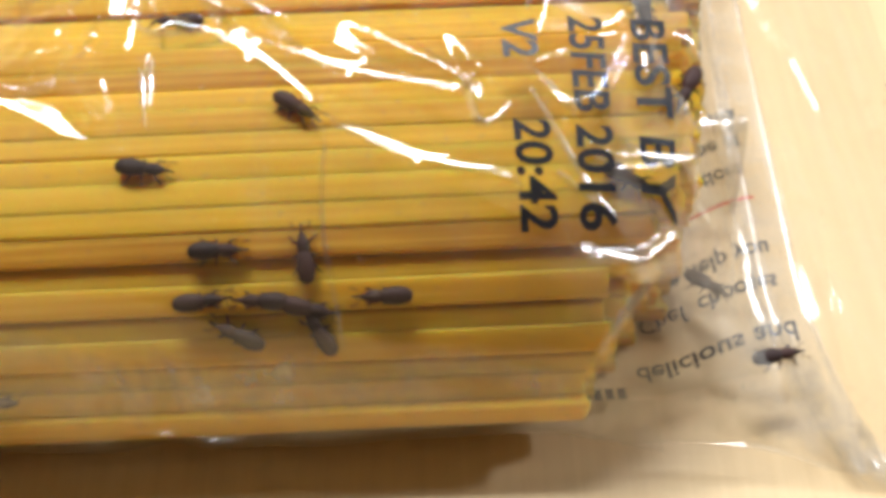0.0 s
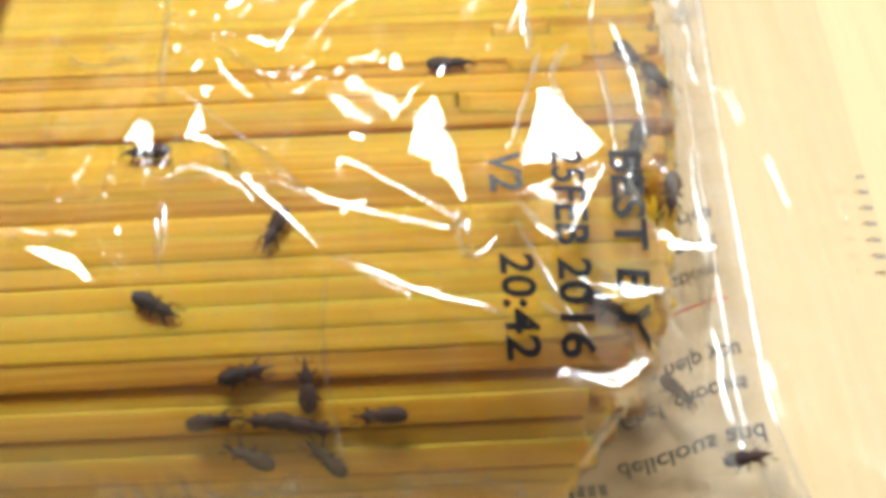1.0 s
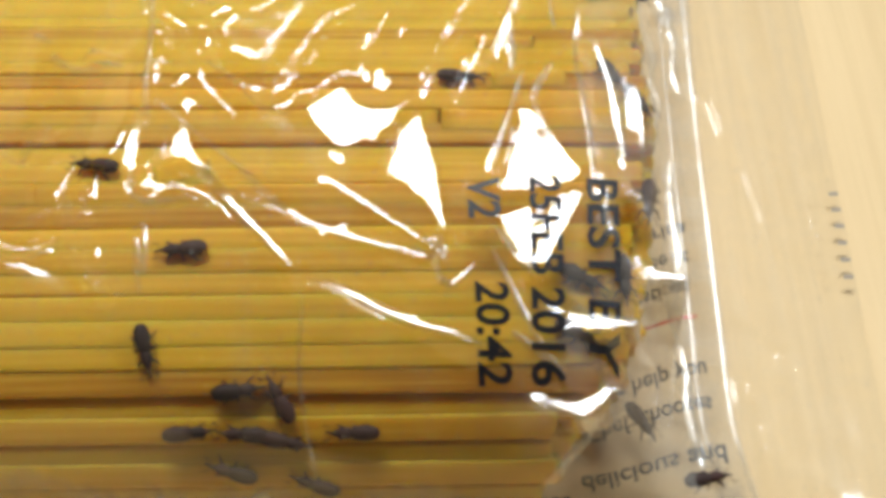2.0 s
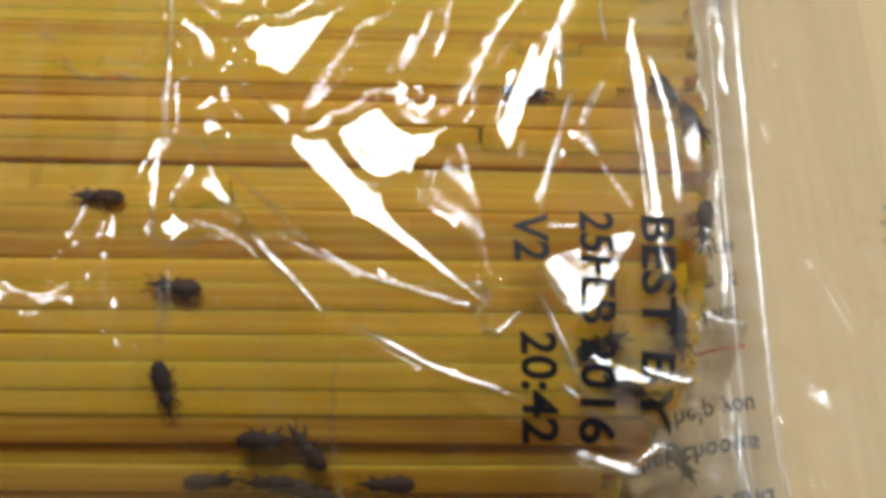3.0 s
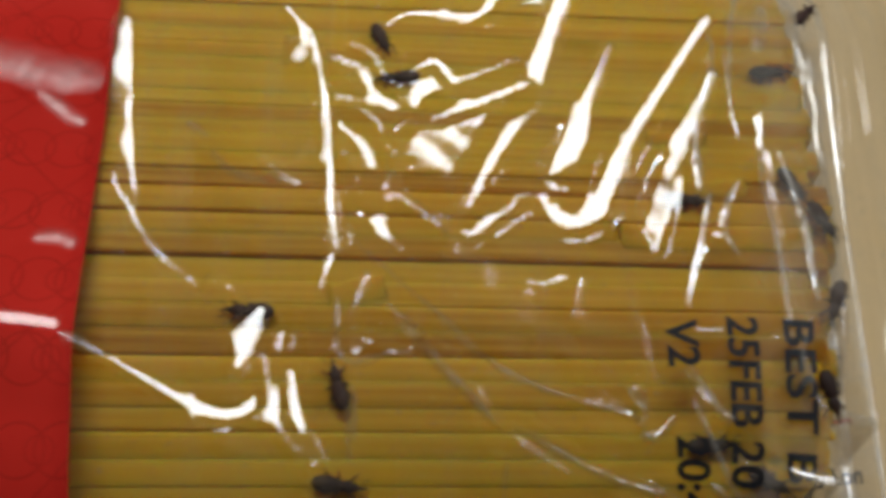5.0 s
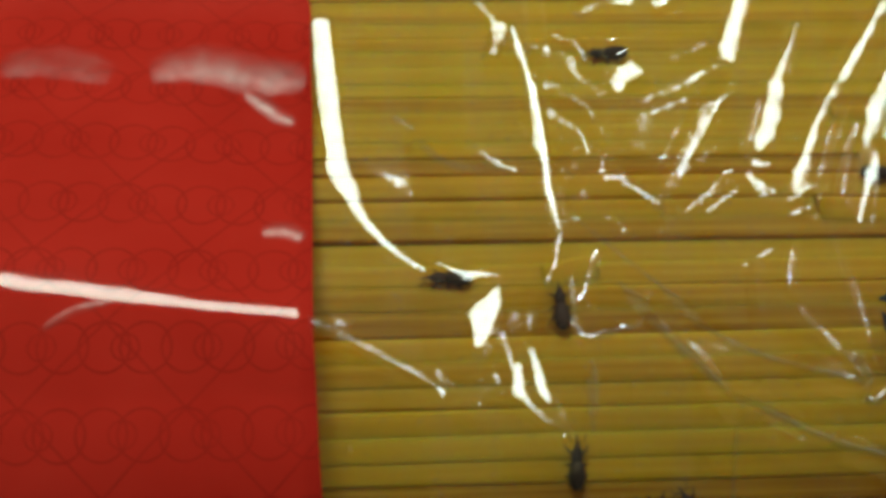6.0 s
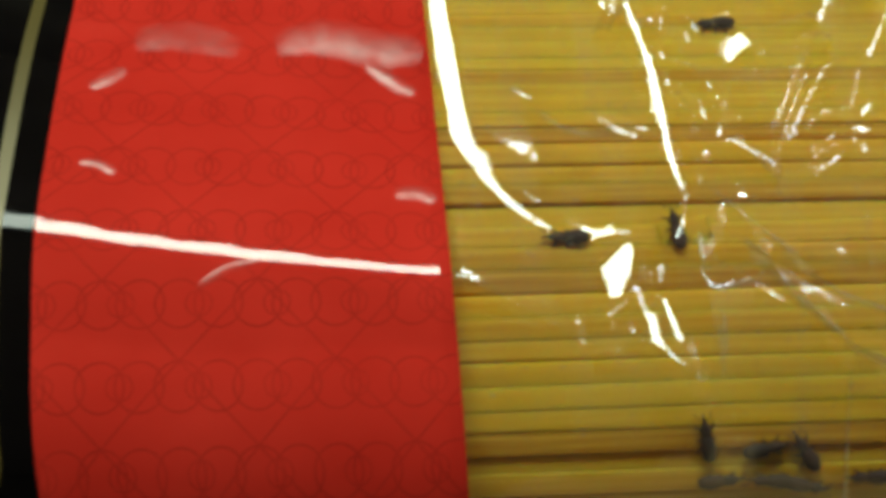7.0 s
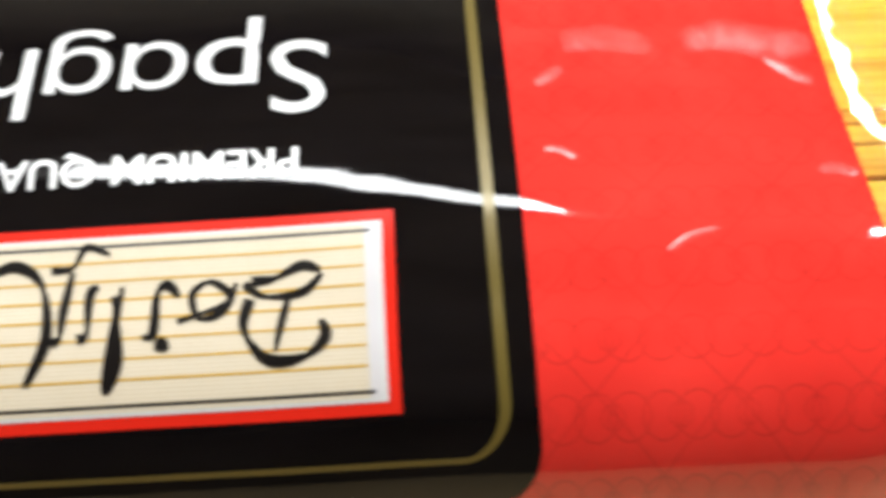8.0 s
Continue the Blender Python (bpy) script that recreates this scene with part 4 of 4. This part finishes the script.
def panel_parts(b):
    right, low, high, corner = -59.8, 39.6, 106.0, 4.0

    def lean(y):
        return 0.025 * (78 - y)

    def edge(y, inset):
        d = (low + inset + corner - y) / corner
        return right + lean(y) - inset - (corner * (1 - math.sqrt(max(0.0, 1 - d * d))) if d > 0 else 0)

    bm = bmesh.new()
    ys = list(np.linspace(low, low + corner, 12)) + list(np.linspace(low + corner, high, 50))[1:]
    sheet(bm, [[on_film(x, y, 0.10) for x in np.linspace(-212, edge(y, 0), 150)] for y in ys])
    panel = part("black_panel", bm, BLACK, b, "glossy black printed panel with rounded corner")
    bm = bmesh.new()
    inset = 3.0
    path = [(edge(y, inset), y) for y in np.linspace(high, low + inset + corner, 60)]
    foot = right + lean(low + inset + corner) - inset - corner
    path += [(foot + corner * math.cos(a), low + inset + corner - corner * math.sin(a)) for a in np.linspace(0.1, 1.5, 12)]
    path += [(x, low + inset) for x in np.linspace(foot - 0.5, -210, 100)]
    strip(bm, path, lambda k: 1.05 if k < 60 else max(0.4, 1.05 - 0.07 * (k - 60)), 0.13)
    part("gold_line", bm, GOLD, panel, "gold border line")
    # name plate with its ruled cream field
    x1, x0, y0, y1 = -71.2, -133.0, 46.3, 63.9
    bm = bmesh.new()
    patch(bm, x0, x1, y0, y1, 0.13)
    badge = part("badge", bm, RED_INK, b, "red bordered cream badge")
    bm = bmesh.new()
    patch(bm, x0 + 1.1, x1 - 1.1, y0 + 1.0, y1 - 1.0, 0.20)
    part("badge_margin", bm, WHITE, badge)
    bm = bmesh.new()
    patch(bm, x0 + 2.6, x1 - 2.7, y0 + 1.3, y1 - 1.3, 0.24)
    part("badge_field", bm, CREAM, badge)
    bm = bmesh.new()
    patch(bm, x1 - 2.6, x1 - 1.7, y0 + 1.3, y1 - 1.3, 0.24)
    part("badge_shade", bm, GREY, badge)
    for y in (y0 + 1.8, y1 - 1.9):
        bm = bmesh.new()
        strip(bm, [(x, y) for x in np.linspace(x0 + 2.6, x1 - 2.2, 60)], 0.28, 0.28)
        part("rule", bm, INK, badge, "black rule")
    for k in range(7):
        y = y0 + 3.9 + k * 1.72
        bm = bmesh.new()
        strip(bm, [(x, y) for x in np.linspace(x0 + 2.6, x1 - 2.8, 60)], 0.2, 0.28)
        part("rule", bm, OCHRE_INK, badge, "ochre rule")
    # brush-stroke ornament of the mark
    strokes = [
        ([(-80.5, 60.2), (-82.5, 60.9), (-85.5, 59.6), (-88.0, 59.4)], 0.7),
        ([(-80.3, 59.8), (-82.6, 57.8), (-86.6, 57.6), (-88.8, 59.2)], 0.6),
        ([(-83.8, 58.0), (-84.8, 54.6), (-85.6, 51.4)], 0.55),
        ([(-80.6, 54.6), (-80.2, 52.6), (-82.6, 50.6), (-86.6, 50.6), (-88.9, 54.0), (-88.2, 57.4)], 0.8),
        ([(-90.0, 58.6), (-91.2, 56.2), (-93.4, 55.6), (-94.0, 57.8), (-92.2, 58.8), (-90.6, 57.0), (-95.4, 55.4)], 0.55),
        ([(-95.2, 57.6), (-96.2, 58.7), (-97.2, 58.0), (-97.6, 54.6), (-98.6, 54.2)], 0.7),
        ([(-96.4, 53.0), (-96.9, 53.6), (-97.3, 53.0)], 0.9),
        ([(-100.4, 58.8), (-101.8, 52.0), (-102.2, 49.8), (-100.8, 52.6), (-101.2, 58.0)], 0.7),
        ([(-102.6, 58.9), (-103.4, 58.2), (-103.7, 54.8), (-104.6, 54.4)], 0.7),
        ([(-105.0, 60.4), (-105.8, 57.0), (-106.2, 54.6), (-107.0, 54.2)], 0.65),
        ([(-101.6, 61.8), (-103.8, 62.6), (-105.0, 60.8), (-107.0, 60.6)], 0.5),
        ([(-109.5, 50.6), (-107.4, 54.6), (-107.9, 59.4), (-110.6, 61.2), (-114.0, 59.6)], 0.8),
        ([(-116.0, 60.8), (-117.6, 54.0), (-118.6, 58.6), (-120.6, 56.0), (-123.6, 58.6), (-126.0, 55.4)], 0.6),
    ]
    for places, width in strokes:
        bm = bmesh.new()
        if places[0][0] > -89:
            run = [(-81.3 + 0.84 * (x + 84.5), 55.2 + 0.77 * (y - 55.75)) for x, y in places]
        else:
            run = [(x + 4.4, y - 0.6) for x, y in places]
        swash(bm, run, width * 1.35, 0.33)
        part("brush_stroke", bm, BRUSH_INK, badge, "black brush stroke")

    def upside(x, y):
        return lambda u, v: on_film(x - u, y - v, 0.22)

    # "Spaghetti", letter by letter, with the round one-storey a and g of its typeface
    for letter, x, wide, grow in (("S", -77.6, 5.6, 1.0), ("p", -84.4, 6.2, 1.0), ("\u0251", -91.6, 6.3, 0.83), ("\u0261", -99.1, 6.4, 0.83), ("h", -106.9, 5.2, 1.0), ("e", -113.6, 5.8, 1.0),
                                  ("t", -120.8, 3.2, 1.0), ("t", -125.0, 3.2, 1.0), ("i", -129.4, 1.3, 1.0)):
        printed("title_letter", letter, upside(x, 84.5 if letter == "S" else 85.2), WHITE, panel, wide, 9.3 * grow, 0.0, "white printed title letter")
    printed("subtitle", "PREMIUM QUALITY", upside(-80.0, 71.0), WHITE, panel, None, 3.0, 0.015, "white printed subtitle")


def date_print(b):
    def down(x, y, lean=0.0):
        return lambda u, v: (lambda px, py: (px * MM, py * MM, (film_z(px, py) + 0.9 * waves(px, py) + 0.30) * MM))(x + v + lean * u, y - u)

    for words, x, y, length, lean in (("BEST BY", 24.5, 61.4, 14.3, -0.045), ("25FEB 2016", 20.1, 61.4, 15.3, -0.02), ("V2", 15.4, 61.0, 3.6, 0.02), ("20:42", 15.8, 52.6, 6.6, 0.03)):
        printed("date_print", words, down(x, y, lean), INK, b, length, 2.3, 0.025, "black stamped date")


def back_print(b):
    def mirrored(x, y, tilt):
        c, s = math.cos(radians(tilt)), math.sin(radians(tilt))

        def place(u, v):
            px, py = x + u * c + v * s, y + u * s - v * c
            return (px * MM, py * MM, (bottom_z(px, py) + 0.10) * MM)
        return place

    for words, x, y, length, tilt in (("delicious and", 24.8, 46.0, 11.4, 4), ("chooses", 30.0, 50.9, 5.6, 2), ("al we help you", 25.4, 53.8, 10.2, 3),
                                      ("suggestions", 27.6, 61.9, 7.6, 4), ("free at", 30.8, 65.2, 4.8, 5), ("rida", 32.7, 68.4, 3.0, 5)):
        printed("back_print", words, mirrored(x, y, tilt), SOFT_INK, b, length, 1.5, 0.022, "mirrored dark print on the underside")
    printed("back_print", "Chef", mirrored(25.6, 50.6, 3), SOFT_INK, b, 3.6, 1.5, 0.006, "mirrored dark print on the underside")
    bars_line("back_print", mirrored(20.4, 44.0, 2), INK, b, 3.6, 1.1, 4, "mirrored bold print on the underside")
    bm = bmesh.new()
    at = mirrored(30.6, 58.5, 4)
    sheet(bm, [[at(u, v) for u in np.linspace(0, 4.9, 12)] for v in (-0.13, 0.13)])
    part("red_rule", bm, RED_INK, b, "thin red printed line")
    bm = bmesh.new()
    for k in range(6):
        y = 74.6 - k * 1.9
        x = 51.3 + 0.05 * (y - YC)
        bm.faces.new([bm.verts.new((px * MM, py * MM, 1.35 * MM)) for px, py in ((x - 0.5, y), (x + 0.4, y), (x + 0.4, y - 0.45), (x - 0.5, y - 0.45))])
    part("lot_print", bm, FAINT_INK, b, "faint grey stamped bars", smooth=False)


# ---- the weevils ----
def blob(bm, centre, size, u=14, v=9, groove=0.0, taper=0.0):
    """A rounded body part along x, with optional lengthwise grooves and a narrower front."""
    rows = []
    for k in range(v + 1):
        a = math.pi * k / v
        row = []
        for s in range(u):
            t = 2 * math.pi * s / u
            r = math.sin(a) ** 0.8 if 0 < k < v else 0.02
            r *= 1 - groove * (s % 2) * math.sin(a)
            f = -math.cos(a)
            w = r * (1 - taper * (f + 1) / 2)
            row.append(bm.verts.new((centre[0] + f * size[0], centre[1] + w * math.cos(t) * size[1], centre[2] + w * math.sin(t) * size[2])))
        rows.append(row)
    for a, b in zip(rows, rows[1:]):
        for s in range(u):
            bm.faces.new((a[s], b[s], b[(s + 1) % u], a[(s + 1) % u]))
    bm.faces.new(rows[0])
    bm.faces.new(rows[-1][::-1])
    bmesh.ops.recalc_face_normals(bm, faces=bm.faces[:])


def weevil_model(label, curl=0.0):
    """A grain weevil 3.6 mm long, head towards +x, feet at z = 0."""
    w = tagged(new("weevil"), label, "weevil", "weevils in the bag")
    mm = MM
    bm = bmesh.new()
    blob(bm, (-0.70 * mm, 0, 0.62 * mm), (1.18 * mm, 0.68 * mm, 0.54 * mm), 20, 12, 0.07, 0.12)
    part("elytra", bm, SHELL, w, "dark brown ridged wing cases")
    bm = bmesh.new()
    blob(bm, (0.80 * mm, 0, 0.58 * mm), (0.70 * mm, 0.55 * mm, 0.46 * mm), 16, 10, 0.0, 0.36)
    part("thorax", bm, SHELL, w)
    bm = bmesh.new()
    blob(bm, (1.34 * mm, 0, 0.58 * mm), (0.26 * mm, 0.25 * mm, 0.24 * mm), 12, 8)
    head = part("head", bm, SHELL, w)
    bm = bmesh.new()
    tube(bm, [(1.5 * mm, 0, 0.58 * mm), (1.85 * mm, 0, 0.50 * mm), (2.15 * mm, 0, 0.34 * mm)], [0.12 * mm, 0.085 * mm, 0.09 * mm], 7)
    part("snout", bm, SHELL, head)
    for side in (-1, 1):
        bm = bmesh.new()
        tube(bm, [(1.72 * mm, side * 0.08 * mm, 0.52 * mm), (1.80 * mm, side * 0.48 * mm, 0.62 * mm), (2.15 * mm, side * 0.62 * mm, 0.52 * mm), (2.30 * mm, side * 0.60 * mm, 0.48 * mm)],
             [0.03 * mm, 0.03 * mm, 0.045 * mm, 0.05 * mm], 5)
        part("antenna", bm, SHELL, head)
        for k, (x, reach, sweep) in enumerate(((0.85, 0.88, 0.5), (0.1, 0.86, -0.15), (-0.45, 0.92, -0.65))):
            bm = bmesh.new()
            c = curl * 0.5
            tube(bm, [(x * mm, side * 0.34 * mm, 0.42 * mm), ((x + 0.45 * sweep) * mm, side * (0.66 - c * 0.3) * mm, 0.56 * mm),
                      ((x + 0.85 * sweep) * mm, side * (reach - 0.12 - c) * mm, 0.14 * mm), ((x + 1.15 * sweep) * mm, side * (reach + 0.08 - c) * mm, 0.03 * mm)],
                 [0.10 * mm, 0.085 * mm, 0.05 * mm, 0.035 * mm], 6)
            part("leg", bm, SHELL, w)
    return w


def weevil_pose(x, y, turn, rise=0.0, on="pasta"):
    """Standing on the pasta (or the film's underside, or the back film) at x, y in millimetres, head at turn degrees from +x."""
    if on == "pasta":
        z = strand_z(y)
        slope = math.degrees(math.atan2(strand_z(y + 0.8) - strand_z(y - 0.8), 1.6))
    else:
        z, slope = bottom_z(x, y) + 0.1, 0
    return pose(x * MM, y * MM, (z + rise) * MM, slope) @ pose(0, 0, 0, 0, 0, turn)


PASTA_WEEVIL = "dark brown weevil with snout crawling on the spaghetti"
STILL_WEEVIL = "dead dark brown weevil lying between spaghetti strands"
END_WEEVIL = "dark brown weevil at the cut strand ends"


# Weevils that stay where they are: x, y, turn of the head, what they stand on, label.
STILL = [
    (-5.5, 44.9, 5, "pasta", STILL_WEEVIL), (-1.3, 44.8, 176, "pasta", STILL_WEEVIL), (1.6, 44.4, -14, "pasta", STILL_WEEVIL),
    (6.8, 44.8, 180, "pasta", STILL_WEEVIL), (23.3, 50.5, -30, "pasta", "dark weevil on the spaghetti below the stamped date"),
    (27.7, 73.8, -65, "pasta", END_WEEVIL), (29.5, 70.5, -62, "pasta", END_WEEVIL), (34.3, 44.0, 10, "film", "dark weevil trapped in the clear end of the bag"),
    (28.4, 86.6, 5, "pasta", END_WEEVIL), (34.2, 97.0, 10, "film", END_WEEVIL), (38.0, 102.5, 45, "film", "dark weevil on the clear film past the seal"),
    (-20.4, 41.4, 0, "pasta", STILL_WEEVIL),
]

# Weevils that walk: rows of seconds, x, y and the turn of the head.
WALKERS = [
    ([(0, 1.6, 46.9, 95), (0.5, 1.7, 46.8, 97), (1.2, 1.5, 46.4, 92), (2.3, 1.4, 46.7, 125), (3, 1.3, 46.7, 128), (8, 1.4, 46.5, 118)], "pasta"),
    ([(0, -4.3, 47.4, 0), (0.5, -3.7, 47.4, 8), (1.2, -2.7, 47.4, 12), (2.3, -1.7, 47.2, 5), (3, -1.7, 47.2, 3), (6.3, -2.0, 46.9, 10), (8, -1.8, 46.9, 12)], "pasta"),
    ([(0, -3.1, 43.4, 152), (1.2, -2.8, 43.1, 152), (2.5, -2.2, 42.9, 165), (8, -2.2, 42.9, 165)], "pasta"),
    ([(0, 2.3, 43.4, 118), (0.5, 2.4, 43.3, 120), (1.2, 2.8, 42.7, 138), (2.3, 3.9, 42.3, 158), (8, 3.9, 42.3, 160)], "pasta"),
    ([(0, -9.3, 52.6, -8), (0.5, -9.6, 53.4, 33), (1, -9.4, 52.0, -28), (1.2, -9.1, 51.3, -44), (2.3, -8.5, 49.8, -80), (3, -8.6, 50.2, -75), (3.5, -8.7, 51.1, -58),
      (4, -8.4, 52.0, -22), (4.5, -7.4, 52.1, -4), (4.8, -7.7, 51.0, -6), (5, -8.2, 50.2, -8), (5.2, -8.4, 50.1, -10), (5.7, -7.8, 50.0, 45), (6.3, -7.2, 49.1, 110), (7, -6.7, 47.6, 98), (7.3, -6.8, 46.9, 96), (8, -6.8, 46.0, 95)], "pasta"),
    ([(0, 1.0, 56.8, -36), (0.5, -0.1, 57.3, -68), (1, -0.7, 57.5, -114), (1.2, -1.7, 57.4, -140), (2.3, -7.2, 57.0, -178), (3, -8.2, 56.8, -188), (4, -10.0, 56.8, -194),
      (4.5, -9.4, 56.5, -230), (4.8, -8.3, 56.6, -248), (5, -8.3, 56.9, -256), (5.2, -8.4, 57.8, -264), (6.3, -7.9, 62.2, -268), (7, -7.8, 64.3, -264), (8, -7.2, 66.0, -262)], "pasta"),
    ([(0, -8.0, 65.5, 178), (0.5, -10.2, 66.0, 180), (1.2, -11.5, 64.9, 181), (2.3, -14.2, 64.5, 170), (3, -14.4, 63.7, 174), (4.5, -14.6, 63.2, 177), (5, -15.0, 62.4, 176), (5.2, -15.4, 62.7, 178), (6.3, -16.8, 63.9, 178), (8, -17.0, 63.8, 178)], "pasta"),
    ([(0, 28.1, 56.9, -118), (0.5, 28.4, 57.3, -114), (1.2, 29.2, 59.4, -98), (2.3, 29.4, 61.0, -96), (3.5, 29.4, 62.4, -104), (5, 29.5, 63.6, -112), (8, 29.5, 64.0, -112)], "pasta"),
    ([(0, 30.7, 51.6, -38), (1.2, 30.2, 50.9, -52), (2.5, 29.8, 49.7, -60), (8, 29.6, 49.2, -60)], "film"),
    ([(0, 11.6, 73.4, 2), (1, 12.8, 73.7, 2), (2.3, 15.7, 73.7, -8), (3.5, 17.6, 73.1, 0), (5, 18.7, 72.2, -4), (8, 19.2, 72.0, -4)], "pasta"),
    ([(0, -12.5, 88.6, 172), (4, -9.2, 87.8, 178), (4.5, -6.8, 87.0, 180), (5, -4.1, 85.2, 186), (5.2, -3.4, 85.5, 184), (6.3, -1.5, 86.8, 182), (8, 0.6, 87.4, 178)], "pasta"),
    ([(0, -7.2, 91.4, -55), (4.5, -7.1, 91.3, -55), (5, -5.6, 89.8, -70), (5.2, -5.3, 90.7, -110), (6.3, -4.6, 97.0, -140), (8, -4.6, 97.2, -140)], "pasta"),
    ([(0, 28.4, 68.0, -105), (1.2, 26.4, 62.0, -109), (1.8, 24.3, 55.6, -70), (2.1, 23.7, 54.2, 0), (2.3, 23.6, 54.0, 45), (2.5, 23.0, 53.4, 40), (4, 19.9, 52.9, 10), (8, 18.2, 52.8, 0)], "pasta"),
    ([(0, 26.0, 64.5, -86), (1.2, 26.6, 59.0, -86), (2.3, 27.0, 53.8, -86), (4, 26.9, 54.9, -80), (5, 28.2, 56.5, -76), (8, 28.4, 57.0, -76)], "pasta"),
]
PLACED = []


def weevils():
    model = weevil_model(PASTA_WEEVIL)
    curled = weevil_model(STILL_WEEVIL, 0.6)
    first = [model, curled]
    for x, y, turn, on, label in STILL:
        kind = curled if label == STILL_WEEVIL else model
        m = weevil_pose(x, y, turn, 0.05 if kind is curled else 0.05, on)
        if kind in first:
            first.remove(kind)
            kind.matrix_basis = m
            ob = kind
        else:
            ob = copy_thing(kind, m)
        tagged(ob, label)
    for rows, on in WALKERS:
        t, x, y, turn = rows[0]
        ob = copy_thing(model, weevil_pose(x, y, turn, 0.0, on))
        tagged(ob, PASTA_WEEVIL if on == "pasta" else "dark brown weevil crawling inside the clear bag end")
        PLACED.append((ob, rows, on))


def motions():
    for ob, rows, on in PLACED:
        walk(ob, [(t, weevil_pose(x, y, turn, 0.0, on)) for t, x, y, turn in rows])


room()
table()
ceiling_light(LAMP_A, 1.0, 0.42, "long white ceiling light with a bright tube")
ceiling_light(LAMP_B, 0.3, 0.3, "unseen second ceiling light panel, set to brighten strand ends")
bag()
weevils()
pasta()
motions()
